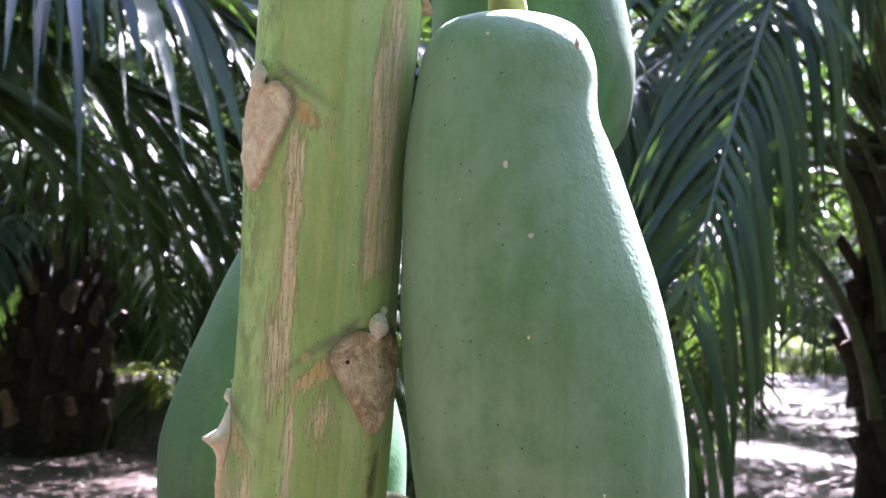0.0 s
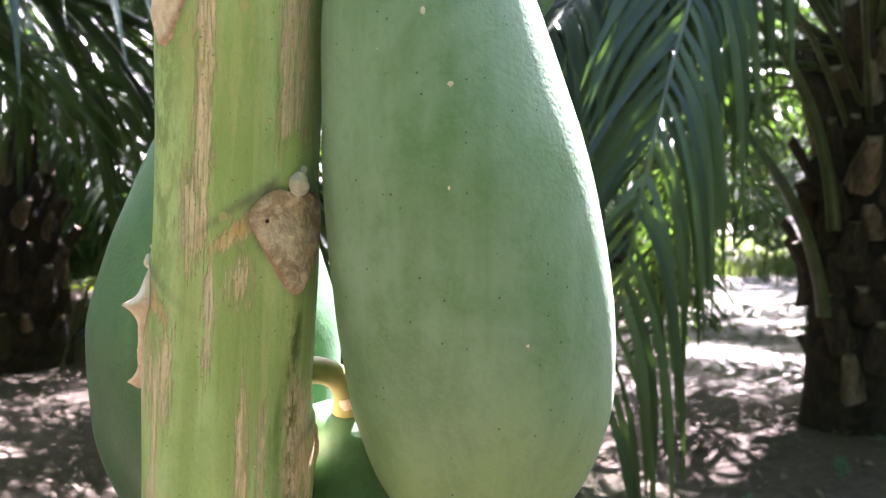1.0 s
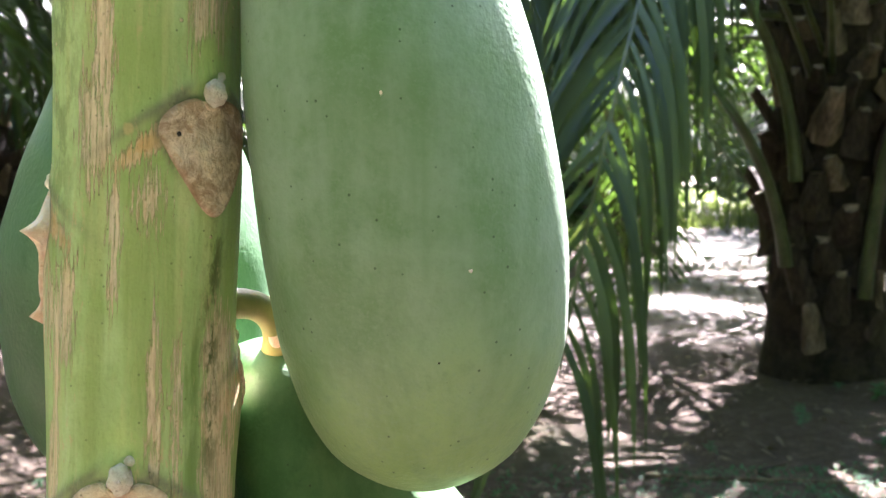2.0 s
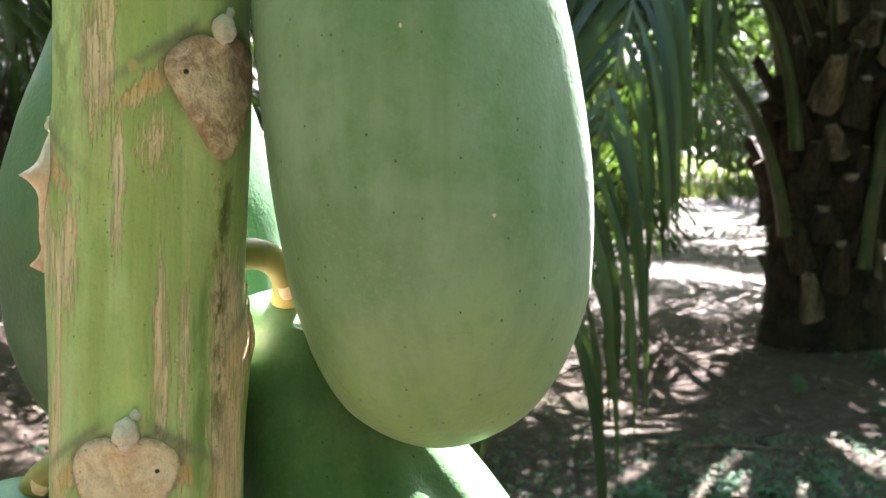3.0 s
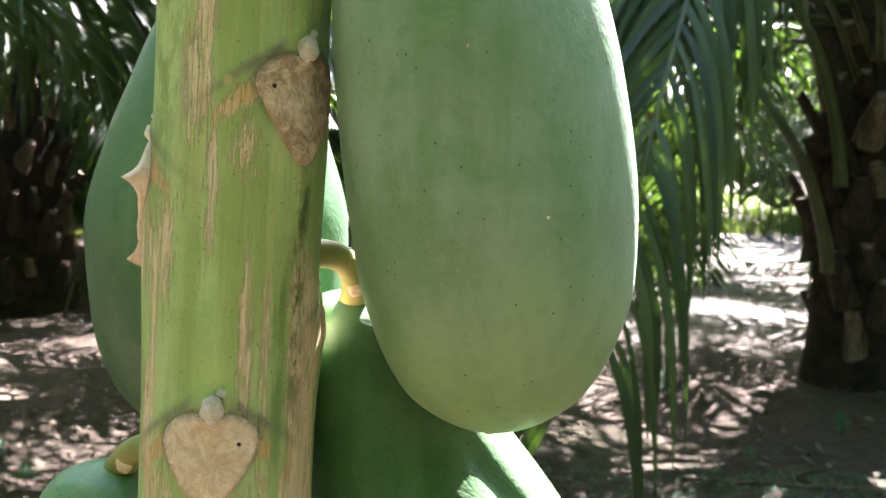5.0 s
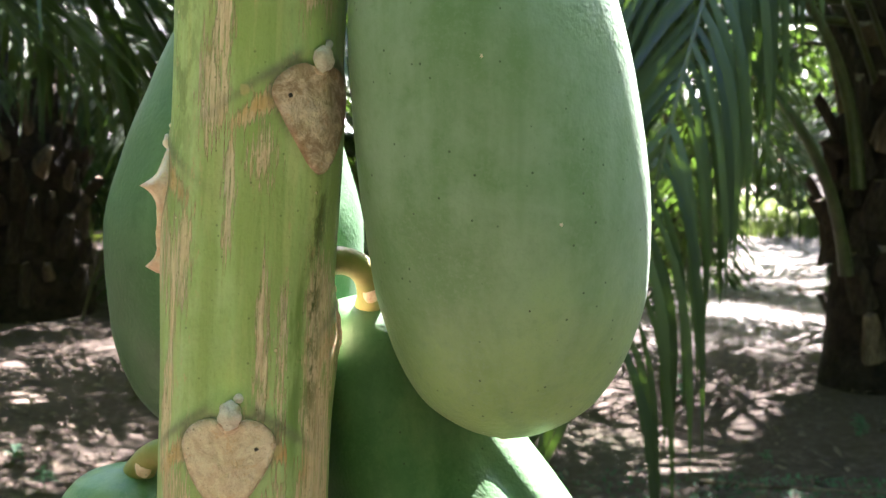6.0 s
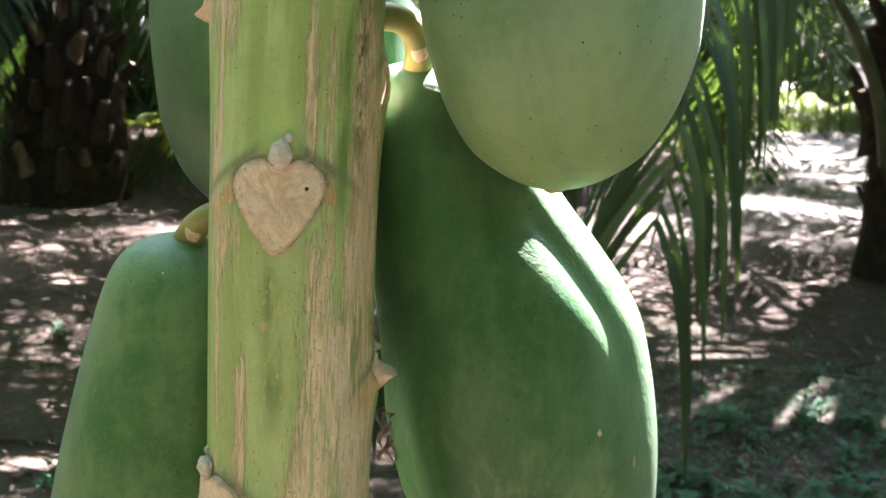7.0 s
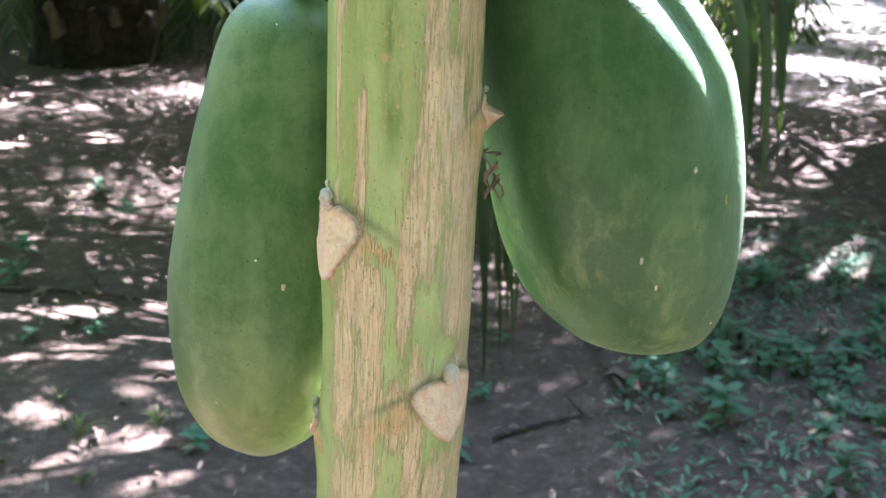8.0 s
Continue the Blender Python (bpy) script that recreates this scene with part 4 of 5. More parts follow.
def heart(t):
    """A leaf scar's outline: across and up, within one."""
    c = math.cos(t)
    half = ((c + 1) / 1.35) ** 0.63 if c < 0.35 else math.sqrt(max(0.0, 1 - ((c - 0.35) / 0.65) ** 2.4))
    u = math.copysign(half, math.sin(t)) if abs(math.sin(t)) > 1e-9 else 0.0
    return u, c - 0.24 * math.exp(-(u / 0.24) ** 2) * (c > 0)


def leaf_scar(tree, base, seed, turn, zc, w, h, lip, colour, bud):
    """A heart-shaped plate of cork on the stem, its rim a little raised, with the bud above it."""
    n, rings = 56, 14
    verts = []
    for k in range(rings + 1):
        g = k / (rings - 1)
        for j in range(n):
            t = 2 * math.pi * (j + 0.5) / n
            c = math.cos(t)
            u, v = heart(t)
            wob = 1 + 0.035 * noise.noise(Vector((math.sin(t) * 1.6 + seed * 5, math.cos(t) * 1.6, seed)))
            s = min(g, 1.0) * wob
            rough = 0.0006 * noise.noise(Vector((u * s * 5 + seed * 3, v * s * 3, 1.5))) + 0.0004 * noise.noise(Vector((u * s * 13, v * s * 9 + seed, 4.5)))
            ridge = 0.0
            if seed == 2:
                ridge = lip * (0.1 + 1.15 * math.exp(-abs((v * s - 0.36) / 0.13) ** 1.2) + 0.75 * math.exp(-abs((v * s + 0.90) / 0.12) ** 1.3)) * (1 - 0.4 * u * u * s * s)
            if seed == 5:
                ridge = lip * 1.1 * math.exp(-abs((v * s + 0.1) / 0.30) ** 1.2) * (1 - 0.5 * u * u * s * s)
            edge = ridge if seed in (2, 5) else lip * (0.35 + 0.65 * c ** 4) * min(g, 1) ** 4
            off = 0.0008 + edge + rough if k < rings - 1 else (0.0004 + edge * 0.8 if k == rings - 1 else -0.002)
            s *= 1.0 if k < rings else 1.035
            verts.append(on_stem(np.float64(turn + u * s * w / 2 / 0.0285), np.float64(zc + v * s * h / 2), off) - np.array(base))
    faces = grid_faces(rings + 1, n, True)
    me = mesh("leaf_scar", verts, faces[:, ::-1])
    layer = me.attributes.new("rim", "FLOAT", "POINT")
    layer.data.foreach_set("value", [(0.3 if lip > 0.003 else 1.0) * max(0.0, min(1.0, (k / (rings - 1) - 0.90) / 0.06)) for k in range(rings + 1) for j in range(n)])
    plate = finish("leaf_scar", me, colour, tree, {SCAR_PALE: "dry tan heart-shaped leaf scar", SCAR_CREAM: "pale cream heart-shaped leaf scar", SCAR_BROWN: "weathered brown heart-shaped leaf scar"}[colour])
    bm = pebble(0.0036 * bud, seed, (0.92, 0.80, 1.10), 0.22, 4)
    spot = on_stem(np.float64(turn - 0.04 * math.cos(seed)), np.float64(zc + h * 0.5 + 0.0006), 0.0020) - np.array(base)
    bmesh.ops.transform(bm, matrix=pose(*spot, 0, 0, math.degrees(turn)), verts=bm.verts)
    knob = part("bud", bm, BUD, tree, "small pale cut bud")
    fold = []
    for k in range(11):
        b = math.radians(-150 + 12 * k)
        fold.append(on_stem(np.float64(turn - 0.04 * math.cos(seed) + math.cos(b) * 0.0040 * bud / 0.029), np.float64(zc + h * 0.5 + 0.0003 + math.sin(b) * 0.0040 * bud), 0.0012) - np.array(base))
    part("bud_scale", tube(fold, [0.0008 * bud * (0.3 + math.sin(math.pi * (k + 0.5) / 11)) for k in range(11)], 8), colour, knob, "folded rim under the bud")
    bm = pebble(0.0014 * bud, seed + 40, (1, 0.8, 1), 0.2, 2)
    spot = on_stem(np.float64(turn + 0.11 * (1 if seed % 3 else -1)), np.float64(zc + h * 0.5 + 0.0056), 0.0004) - np.array(base)
    bmesh.ops.transform(bm, matrix=Matrix.Translation(spot), verts=bm.verts)
    part("bud", bm, BUD, tree)
    if seed in (1, 4):
        bm = pebble(0.0008, seed, (1.1, 0.5, 0.85), 0.4, 2)
        spot = on_stem(np.float64(turn + (0.30 if seed == 4 else -0.42)), np.float64(zc + h * 0.18), 0.0010) - np.array(base)
        bmesh.ops.transform(bm, matrix=pose(*spot, 0, 0, math.degrees(turn)), verts=bm.verts)
        part("pit", bm, HOLE, tree, "dark pit in the scar")


build_stem()


def dried_flower():
    """Withered petals caught between the stem and the leaning fruit."""
    ob = empty("dried_flower", (-0.0235, 0.5300, 1.1955), "withered brown flower remains stuck beside the stem", "flower")
    rng = random.Random(8)
    for k in range(7):
        way = Vector((rng.uniform(-0.4, 0.8), rng.uniform(-0.6, 0.2), rng.uniform(-1, 1))).normalized()
        start = Vector((rng.uniform(-0.003, 0.003), 0, rng.uniform(-0.006, 0.006)))
        pts = [start + way * 0.0065 * t + Vector((0.002 * math.sin(5 * t + k), 0, -0.004 * t * t)) for t in (0, 0.3, 0.6, 0.85, 1)]
        part("petal", tube(pts, [0.0005, 0.0011, 0.0013, 0.0008, 0.0003], 7, 0.35), DRIED, ob)


dried_flower()


# ---- papaya fruits ----
def papaya(label, axis, radii, skin, seed, stalk, lobes=0.012, flat=1.0, dents=(), marks=()):
    """A hanging fruit: five faint lobes round a bowed axis, a stalk above and a blossom end below.
    axis: rows of (height, x, y); radii: rows of (height, radius), from top to tip."""
    fruit = empty("papaya", (axis[-1][1], axis[-1][2], axis[-1][0]), label, "fruit", "papayas on the stem")
    base = np.array(fruit.location)
    hz = np.array([r[0] for r in radii])[::-1]
    hr = np.array([r[1] for r in radii])[::-1]
    s = (1 - np.cos(np.linspace(0, math.pi, 150))) / 2
    zs = hz[0] + (hz[-1] - hz[0]) * s
    rr = np.sqrt(np.maximum(smooth_curve(zs, hz, hr ** 2), 0))
    az = np.array([a[0] for a in axis])[::-1]
    ax = smooth_curve(zs, az, np.array([a[1] for a in axis])[::-1])
    ay = smooth_curve(zs, az, np.array([a[2] for a in axis])[::-1])
    th = np.linspace(0, 2 * math.pi, 112, endpoint=False)
    zz, tt = np.meshgrid(zs, th, indexing="ij")
    k = (zz - hz[0]) / (hz[-1] - hz[0])
    r = rr[:, None] * (1 + lobes * np.cos(5 * tt + seed) * np.sin(math.pi * k) ** 0.6 * (0.5 + k))
    wob = np.array([[noise.noise(Vector((math.cos(t) * 1.1 + seed * 9, math.sin(t) * 1.1, z * 22))) for t in th] for z in zs])
    r = r * (1 + 0.012 * wob)
    for dz, dt, tall, wide, deep, skew in dents:
        a = (tt - np.radians(dt + skew * (zz - dz)) + math.pi) % (2 * math.pi) - math.pi
        r = r - deep * np.exp(-((zz - dz) / tall) ** 2 - (a * rr[:, None] / wide) ** 2)
    verts = np.stack([ax[:, None] + np.cos(tt) * r, ay[:, None] + np.sin(tt) * r * flat, zz], -1).reshape(-1, 3) - base
    me = mesh("skin", verts, grid_faces(len(zs), len(th), True))
    # weight by facing: bloom to the right, painted shade to the left
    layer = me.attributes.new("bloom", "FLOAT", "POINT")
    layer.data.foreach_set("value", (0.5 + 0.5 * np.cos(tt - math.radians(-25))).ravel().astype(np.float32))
    layer = me.attributes.new("along", "FLOAT", "POINT")
    layer.data.foreach_set("value", (1 - k).ravel().astype(np.float32))
    finish("skin", me, skin, fruit)
    for mz, deg, size, tall, stuff, text in marks:
        i, j = int(np.argmin(abs(zs - mz))), int(round(deg % 360 / 360 * len(th))) % len(th)
        out = math.radians(deg)
        bm = pebble(size * 0.7, deg + mz, (0.35, 1.0, tall), 0.5, 2)
        bmesh.ops.transform(bm, matrix=pose(*verts[i * len(th) + j], 0, 0, deg), verts=bm.verts)
        part("spot", bm, stuff, fruit, text)
    bm = pebble(0.0042, seed, (1, 1, 0.55), 0.25, 3)
    bmesh.ops.transform(bm, matrix=Matrix.Translation((0, 0, 0.0012)), verts=bm.verts)
    part("blossom_end", bm, STALK, fruit, "small brown blossom scar")
    points, thick = stalk
    pts = [p - Vector(base) for p in bezier(points, 16)]
    stem = part("stalk", tube(pts, [thick * (1.05 + 0.35 * math.exp(-i / 2.5) - 0.18 * math.sin(math.pi * i / 15) + (0.06 if i > 13 else 0)) for i in range(16)], 20), STALK, fruit, "thick yellow-green stalk")
    knob = pebble(thick * 0.66, seed + 3, (0.85, 0.30, 1), 0.12, 3)
    mid = pts[12] + Vector((thick * 0.12, -thick * 0.88, -0.001))
    bmesh.ops.transform(knob, matrix=Matrix.Translation(mid), verts=knob.verts)
    part("stalk_scar", knob, SCAR_PALE, stem, "pale round cut scar")
    return fruit


papaya("large pale blue-green papaya hanging beside the stem",
       [(1.5005, 0.0140, 0.514), (1.47, 0.0140, 0.515), (1.412, 0.0220, 0.519), (1.356, 0.0294, 0.524), (1.31, 0.0324, 0.527), (1.2777, 0.0320, 0.527)],
       [(1.5005, 0.0), (1.4945, 0.0235), (1.485, 0.0285), (1.470, 0.0312), (1.431, 0.0388), (1.393, 0.0442), (1.358, 0.0456), (1.328, 0.0437), (1.310, 0.0390), (1.2915, 0.0290), (1.2823, 0.0170), (1.2777, 0.0)],
       SKIN_PALE, 1, (((-0.022, 0.515, 1.530), (0.002, 0.510, 1.535), (0.013, 0.513, 1.525), (0.0140, 0.514, 1.497)), 0.0062), dents=((1.468, -10, 0.010, 0.010, 0.0022, 0), (1.45, -75, 0.035, 0.012, 0.0008, 0)), marks=((1.447, -93, 0.0011, 1.5, BUD, "dried latex spot"), (1.425, -88, 0.0013, 0.9, BUD, "dried latex spot"), (1.488, -102, 0.0009, 0.8, BUD, "dried latex spot"),
       (1.487, -40, 0.0016, 2.2, DRIED, "brown scratch"), (1.395, -92, 0.0006, 1.4, BUD, "dried latex spot"), (1.350, -72, 0.0008, 1, BUD, "dried latex spot"), (1.324, -85, 0.0004, 1.1, HOLE, "dark speck")))
papaya("deep green papaya half hidden behind the stem",
       [(1.462, -0.070, 0.615), (1.40, -0.0785, 0.62), (1.335, -0.0785, 0.622), (1.246, -0.0760, 0.622)],
       [(1.462, 0.0), (1.452, 0.0150), (1.430, 0.0215), (1.400, 0.0330), (1.372, 0.0440), (1.337, 0.0525), (1.300, 0.0510), (1.275, 0.0440), (1.257, 0.0290), (1.246, 0.0)],
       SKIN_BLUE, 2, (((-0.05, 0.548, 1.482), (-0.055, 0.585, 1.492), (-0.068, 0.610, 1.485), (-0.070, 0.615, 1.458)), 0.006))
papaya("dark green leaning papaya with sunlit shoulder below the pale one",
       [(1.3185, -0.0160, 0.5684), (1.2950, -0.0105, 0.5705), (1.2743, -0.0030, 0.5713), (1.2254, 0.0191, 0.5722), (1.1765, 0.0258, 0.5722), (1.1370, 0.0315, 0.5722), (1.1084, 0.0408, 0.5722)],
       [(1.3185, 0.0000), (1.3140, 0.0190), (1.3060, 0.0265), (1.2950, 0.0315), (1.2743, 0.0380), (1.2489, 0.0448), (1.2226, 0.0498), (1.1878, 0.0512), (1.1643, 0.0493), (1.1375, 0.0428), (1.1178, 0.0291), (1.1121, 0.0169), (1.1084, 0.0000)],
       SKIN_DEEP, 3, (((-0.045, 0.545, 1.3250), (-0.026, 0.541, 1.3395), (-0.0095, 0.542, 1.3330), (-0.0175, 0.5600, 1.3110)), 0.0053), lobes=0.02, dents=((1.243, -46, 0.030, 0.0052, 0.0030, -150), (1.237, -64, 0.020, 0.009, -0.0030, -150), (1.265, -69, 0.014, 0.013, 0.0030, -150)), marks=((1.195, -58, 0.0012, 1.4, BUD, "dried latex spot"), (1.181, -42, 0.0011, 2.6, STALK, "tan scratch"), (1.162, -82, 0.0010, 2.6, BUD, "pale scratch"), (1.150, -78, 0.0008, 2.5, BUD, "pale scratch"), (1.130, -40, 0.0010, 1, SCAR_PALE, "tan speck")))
papaya("long mottled green papaya with a yellowing blossom end",
       [(1.2520, -0.1090, 0.573), (1.20, -0.1130, 0.572), (1.133, -0.1190, 0.570), (1.0500, -0.1230, 0.570)],
       [(1.2520, 0.0), (1.246, 0.0180), (1.236, 0.0245), (1.212, 0.0310), (1.195, 0.0345), (1.153, 0.0400), (1.128, 0.0420), (1.091, 0.0385), (1.066, 0.0270), (1.056, 0.0150), (1.0500, 0.0)],
       SKIN_MID, 4, (((-0.074, 0.545, 1.262), (-0.085, 0.555, 1.264), (-0.098, 0.563, 1.262), (-0.104, 0.570, 1.248)), 0.0055), lobes=0.02, marks=((1.141, -66, 0.0013, 1.8, SCAR_PALE, "tan scab"), (1.153, -82, 0.0008, 1, BUD, "dried latex spot"), (1.24, -85, 0.0006, 1, BUD, "dried latex spot"), (1.09, -105, 0.0007, 1, BUD, "dried latex spot")))
papaya("grey-green papaya hanging higher behind the pale one",
       [(1.665, 0.006, 0.612), (1.57, 0.016, 0.617), (1.50, 0.025, 0.619), (1.452, 0.027, 0.620)],
       [(1.665, 0.0), (1.655, 0.0200), (1.600, 0.0330), (1.540, 0.0410), (1.508, 0.0430), (1.480, 0.0385), (1.462, 0.0240), (1.452, 0.0)],
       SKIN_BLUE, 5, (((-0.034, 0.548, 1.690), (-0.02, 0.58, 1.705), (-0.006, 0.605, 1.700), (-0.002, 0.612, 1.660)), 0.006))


# ---- undergrowth and litter ----
def leaf_outline(length, width, droop, segs=4):
    """Rows of left, middle, right for a drooping oval leaf along x."""
    rows = []
    for k in range(segs + 1):
        g = k / segs
        w = width * math.sin(math.pi * min(0.98, 0.08 + 0.9 * g)) ** 0.8 / 2
        x, z = length * g, -droop * length * g * g
        rows += [(x, -w, z + 0.18 * w), (x, 0, z - 0.12 * w), (x, w, z + 0.18 * w)]
    return rows


def weed(seed, tall, leaves, size):
    """A small upright weed: a stem and a whorl of oval leaves, each a part."""
    rng = random.Random(seed)
    plant = empty("weed", (0, 0, -50), "small leafy green weed growing from bare soil", "weed", "weeds on the ground")
    part("stem", tube([(0, 0, -0.03), (0.004, 0, tall * 0.5), (0, 0.004, tall)], [0.003, 0.0025, 0.0015], 5), WEED_LEAF, plant)
    for k in range(leaves):
        g = k / leaves
        rows = leaf_outline(size * rng.uniform(0.6, 1.1) * (1.1 - 0.5 * g), size * 0.42, rng.uniform(0.1, 0.6))
        leaf = finish("leaf", mesh("leaf", rows, grid_faces(len(rows) // 3, 3, False)), WEED_LEAF, plant)
        leaf.matrix_local = pose(0, 0, tall * (0.25 + 0.75 * g), 0, -rng.uniform(5, 45), k * 137.5 + rng.uniform(-20, 20)) @ Matrix.Translation((0.004, 0, 0))
    return plant


WEEDS = [weed(60 + k, 0.04 + 0.02 * k, 9 + 2 * k, 0.045 + 0.008 * k) for k in range(4)]


def plant_weeds(count, area, seed, low=0, high=4):
    rng = random.Random(seed)
    made = 0
    while made < count:
        x, y = rng.uniform(*area[:2]), rng.uniform(*area[2:])
        if noise.noise(Vector((x * 1.4, y * 1.4, seed))) < rng.uniform(-0.5, 0.25):
            continue
        place = pose(x, y, float(ground_height(x, y)), rng.uniform(-12, 12), rng.uniform(-12, 12), rng.uniform(0, 360)) @ Matrix.Scale(rng.uniform(0.7, 1.2), 4)
        kind = rng.randrange(low, high)
        if WEEDS[kind].location.z < -1:
            WEEDS[kind].matrix_basis = place
        else:
            copy_thing(WEEDS[kind], place @ Matrix.Diagonal([1 / c for c in WEEDS[kind].scale] + [1]))
        made += 1


plant_weeds(165, (0.28, 2.0, 2.3, 4.3), 3)
plant_weeds(34, (-2.4, 0.1, 2.1, 5.0), 4, 0, 3)
plant_weeds(40, (1.2, 4.5, 4.4, 7.5), 5)
scatter_chips("ground_cover", 15000, (0.2, 2.9, 1.9, 5.2), (0.015, 0.042), WEED_LEAF, "low green creeping leaves over soil", "ground cover", 31, 0.5, 0.2)
scatter_chips("leaf_litter", 9000, (-4.5, 5.5, 4.2, 12.5), (0.03, 0.10), LITTER, "dry brown leaf litter on the soil", "litter", 32)
scatter_chips("leaf_litter", 8000, (-2.6, 2.6, 1.4, 5.0), (0.012, 0.05), LITTER, "crumbled dry leaves on the soil", "litter", 33)
scatter_chips("leaf_litter", 5000, (-8, 9, 12, 26), (0.06, 0.18), LITTER, "dry brown leaf litter on the soil", "litter", 34)


def grass_patch(name, count, area, tall, seed, label):
    rng = np.random.default_rng(seed)
    x, y = rng.uniform(area[0], area[1], count), rng.uniform(area[2], area[3], count)
    patch = np.array([noise.noise(Vector((a * 0.35, b * 0.35, seed))) for a, b in zip(x, y)])
    keep = (patch > rng.uniform(-0.35, 0.35, count)) & ((np.abs(x - 0.265 * y) > 1.5) | (y > 25))
    x, y = x[keep], y[keep]
    n = len(x)
    h = rng.uniform(0.4, 1.0, n) * tall
    a = rng.uniform(0, 2 * math.pi, n)
    w = 0.012 + 0.02 * rng.random(n)
    base = np.stack([x, y, 0 * x], -1)
    side = np.stack([np.cos(a), np.sin(a), 0 * a], -1) * w[:, None]
    lean = np.stack([-np.sin(a), np.cos(a), 0 * a], -1) * (h * rng.uniform(0.1, 0.6, n))[:, None]
    up = np.array([0, 0, 1.0]) * h[:, None]
    verts = np.stack([base - side, base + side, base + side * 0.6 + up * 0.6 + lean * 0.4, base - side * 0.6 + up * 0.6 + lean * 0.4, base + up + lean], 1).reshape(-1, 3)
    k = np.arange(n)[:, None] * 5
    faces = (k + [0, 1, 2, 3]).tolist() + (k + [3, 2, 4]).tolist()
    return tagged(finish(name, mesh(name, verts, faces), GRASS_LEAF, smooth=False), label, "grass", kind="stuff")


grass_patch("grass", 14000, (-9, 14, 15.5, 34), 0.45, 41, "sunlit yellow-green grass between the palm rows")
grass_patch("grass", 26000, (3, 27, 25, 78), 0.40, 42, "short sunlit grass where the track runs out")


def woods(name, count, inner, outer, seed, tall, label):
    """Leafy thickets all round: many loose leaves in uneven clumps."""
    rng = np.random.default_rng(seed)
    a = rng.uniform(0, 2 * math.pi, count)
    d = rng.uniform(inner, outer, count)
    x, y = np.cos(a) * d, 8 + np.sin(a) * d
    z = tall * rng.random(count) ** 1.3
    clump = np.array([noise.noise(Vector((p * 0.22, q * 0.22, r * 0.35 + seed))) for p, q, r in zip(x, y, z)])
    track = (np.abs(x - 0.265 * y) < 0.07 * y + 1.0) & (y > 0)
    keep = (clump > rng.uniform(-0.60, 0.00, count)) & (y > -30) & ~(track & (z < 0.9 + 0.02 * (y - 30)))
    p = np.stack([x, y, z], -1)[keep]
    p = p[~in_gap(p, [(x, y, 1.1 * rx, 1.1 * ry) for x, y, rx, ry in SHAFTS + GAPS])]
    n = len(p)
    size = rng.uniform(0.2, 0.65, n)[:, None]
    u = rng.normal(size=(n, 3))
    u /= np.linalg.norm(u, axis=1)[:, None]
    v = np.cross(u, rng.normal(size=(n, 3)))
    v /= np.linalg.norm(v, axis=1)[:, None]
    verts = np.stack([p - u * size, p - v * size * 0.3, p + u * size, p + v * size * 0.3], 1).reshape(-1, 3)
    faces = (np.arange(n)[:, None] * 4 + [0, 1, 2, 3]).tolist()
    return tagged(finish(name, mesh(name, verts, faces), BUSH_LEAF, smooth=False), label, "woods", kind="stuff")


woods("woods", 150000, 22, 42, 51, 15.0, "dense dark green thicket beyond the palm rows")
woods("undergrowth", 16000, 17, 27, 52, 1.6, "low leafy undergrowth beneath the palms")


def twig(points, thick, seed):
    rng = random.Random(seed)
    ob = empty("twig", (*points[0][:2], 0), "thin dry brown twig lying on the soil", "twig", "twigs on the ground")
    base = Vector(ob.location)
    pts = [Vector((p[0], p[1], float(ground_height(p[0], p[1])) + 0.015)) - base for p in bezier([(*q, 0) for q in points], 9)]
    part("stick", tube(pts, [thick * (1.1 - 0.08 * i) for i in range(9)], 7), LEAF_BASE, ob)
    side = pts[5]
    part("side_shoot", tube([side, side + Vector((rng.uniform(-0.1, 0.1), 0.08, 0.02)), side + Vector((rng.uniform(-0.15, 0.15), 0.16, 0.03))], [thick * 0.6, thick * 0.5, thick * 0.3], 5), LEAF_BASE, ob)


twig([(1.0, 5.0), (1.3, 4.9), (1.6, 5.05), (1.95, 4.9)], 0.012, 1)
twig([(0.25, 2.95), (0.22, 3.1), (0.16, 3.3), (0.15, 3.45)], 0.008, 2)
twig([(-0.1, 2.7), (0.0, 2.8), (0.15, 2.82), (0.3, 2.9)], 0.007, 3)
twig([(-1.9, 3.6), (-1.7, 3.55), (-1.5, 3.6), (-1.2, 3.5)], 0.009, 4)
twig([(0.9, 2.5), (1.0, 2.45), (1.15, 2.5), (1.3, 2.42)], 0.010, 5)


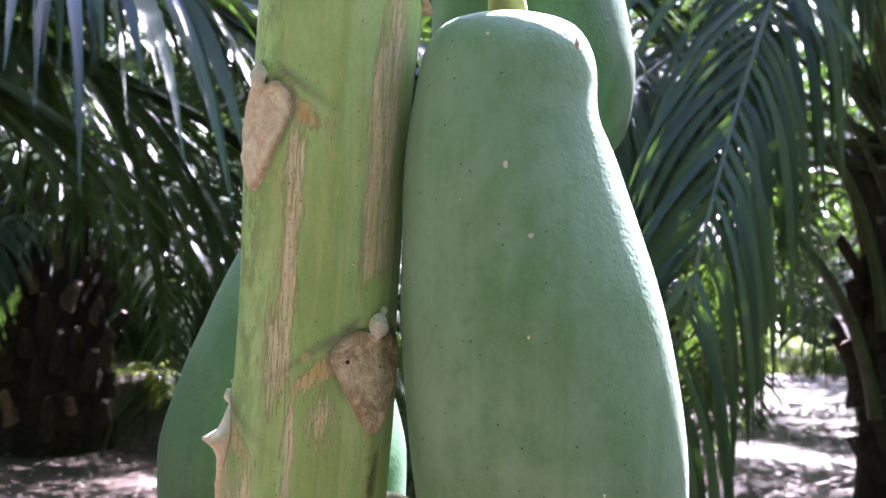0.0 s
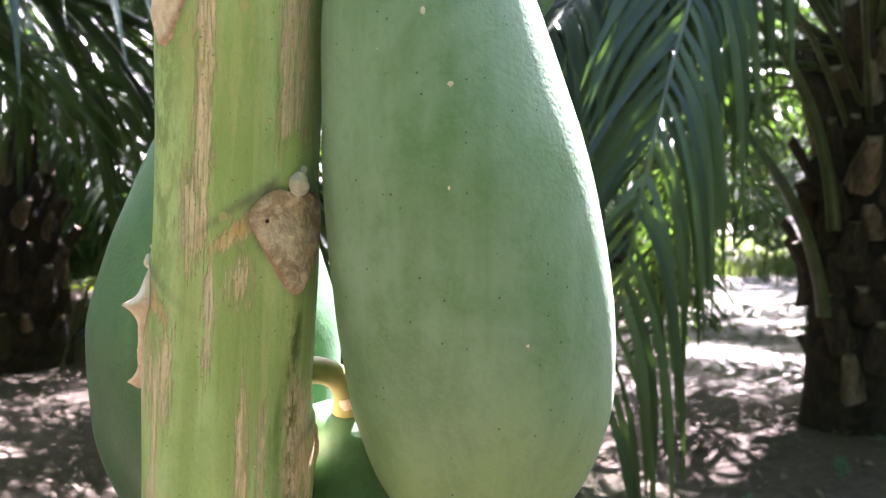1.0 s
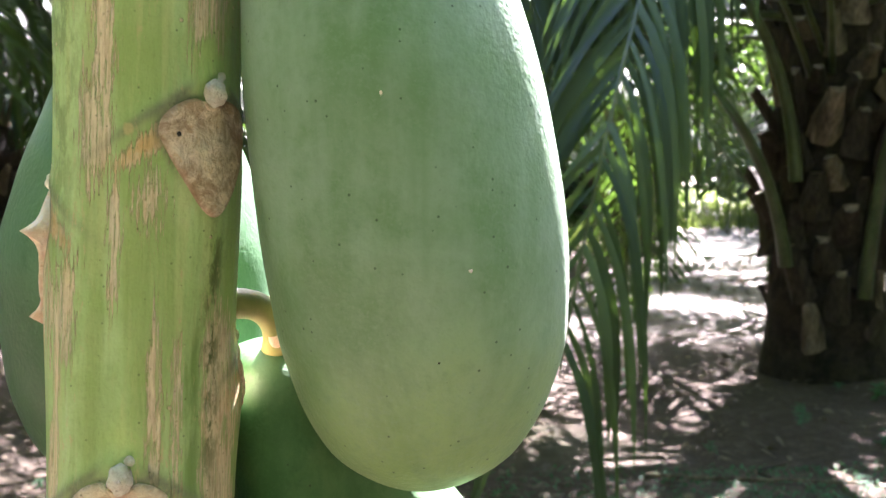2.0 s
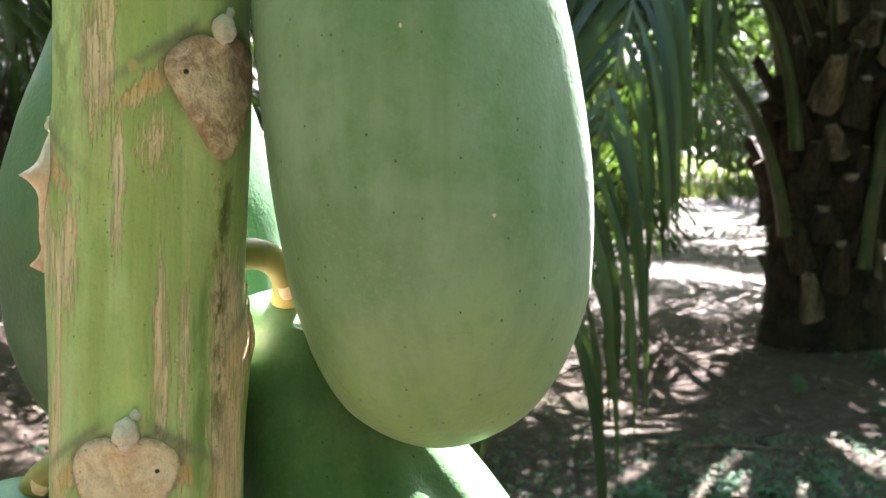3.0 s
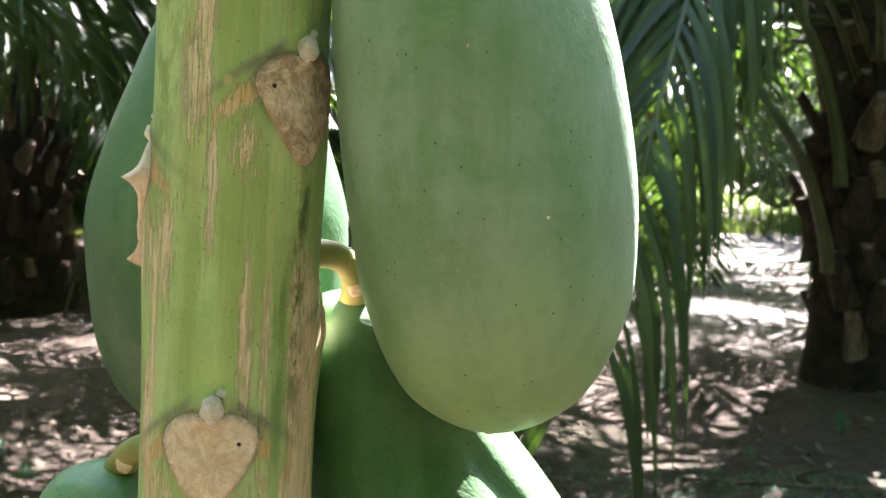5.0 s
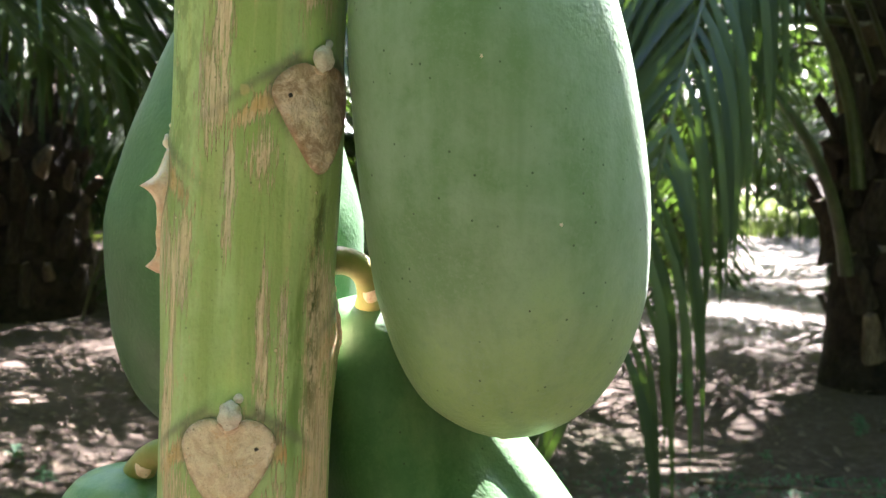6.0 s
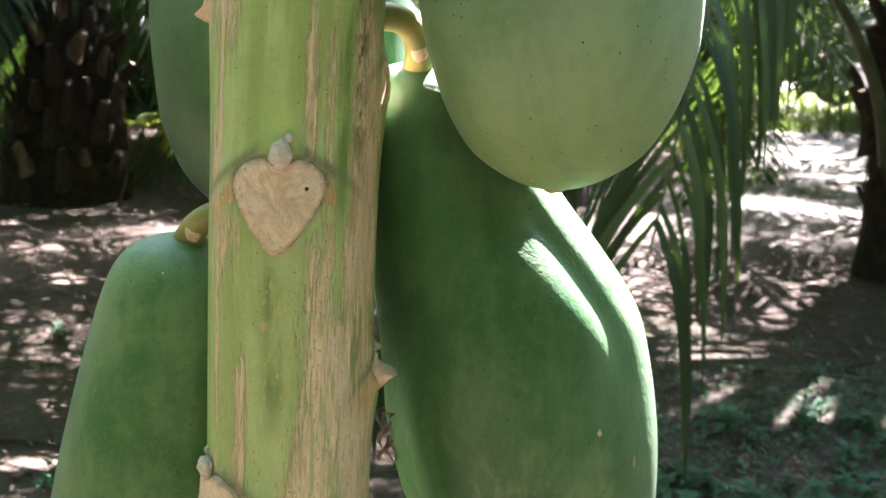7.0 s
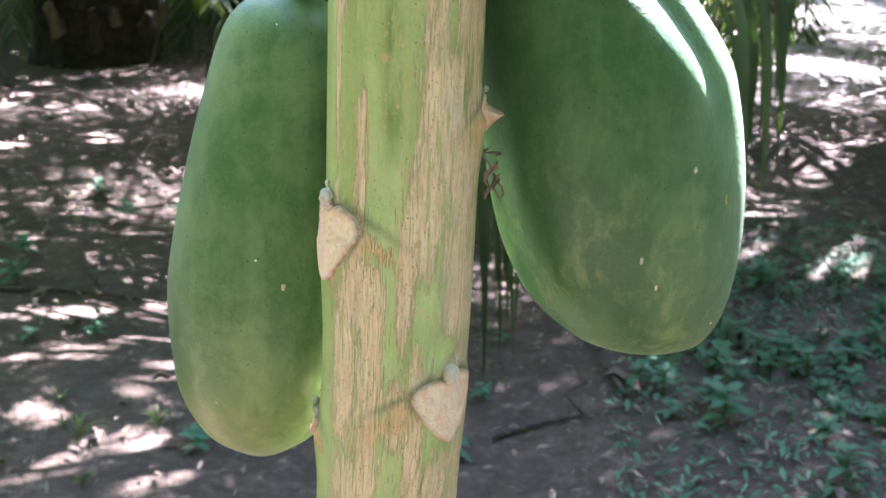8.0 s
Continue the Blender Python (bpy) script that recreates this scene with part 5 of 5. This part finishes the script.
def grass_tuft(x, y, blades, tall, seed):
    """A few arching grass blades from one root."""
    rng = random.Random(seed)
    ob = empty("grass_tuft", (x, y, float(ground_height(x, y))), "small tuft of arching green grass on bare soil", "grass", "grass tufts on the ground")
    for k in range(blades):
        a, h = rng.uniform(0, 2 * math.pi), tall * rng.uniform(0.6, 1.1)
        out = Vector((math.cos(a), math.sin(a), 0)) * h * rng.uniform(0.3, 0.8)
        pts = [out * g * g + Vector((0, 0, h * (g - 0.45 * g ** 3) - 0.01)) for g in (0, 0.2, 0.4, 0.6, 0.8, 1.0)]
        part("blade", tube(pts, [0.0020, 0.0030, 0.0034, 0.0030, 0.0020, 0.0005], 5, 0.35), GRASS_LEAF, ob)


for k, (x, y, blades, tall) in enumerate([(-1.15, 2.55, 13, 0.13), (-1.22, 2.62, 8, 0.09), (-0.98, 2.66, 9, 0.10), (-1.30, 2.78, 6, 0.08), (-1.05, 2.34, 7, 0.08)]):
    grass_tuft(x, y, blades, tall, 80 + k)


def fallen_leaf(x, y, size, seed):
    """A curled dry leaf with a short stalk."""
    rng = random.Random(seed)
    ob = empty("fallen_leaf", (x, y, float(ground_height(x, y)) + 0.006), "curled dry tan leaf lying on the soil", "leaf", "dry leaves on the ground")
    rows = [(px, py, pz + 0.9 * abs(py) + 0.006 * math.sin(9 * px / size + seed)) for px, py, pz in leaf_outline(size, size * 0.42, -0.12, 6)]
    thick = [(px, py, pz - 0.0015) for px, py, pz in rows]
    upper, lower = grid_faces(len(rows) // 3, 3, False).tolist(), (grid_faces(len(rows) // 3, 3, False)[:, ::-1] + len(rows)).tolist()
    blade = finish("blade", mesh("blade", rows + thick, upper + lower), LITTER, ob)
    blade.matrix_local = pose(0, 0, 0.004, rng.uniform(-15, 15), 0, rng.uniform(0, 360))
    part("leaf_stalk", tube([(0, 0, 0.004), (-0.2 * size, 0.02 * size, 0.005)], [0.0014, 0.0009], 5), LITTER, blade)


rng = random.Random(90)
for k in range(26):
    fallen_leaf(rng.uniform(-2.0, 1.3), rng.uniform(2.2, 4.2), rng.uniform(0.04, 0.09), 91 + k)
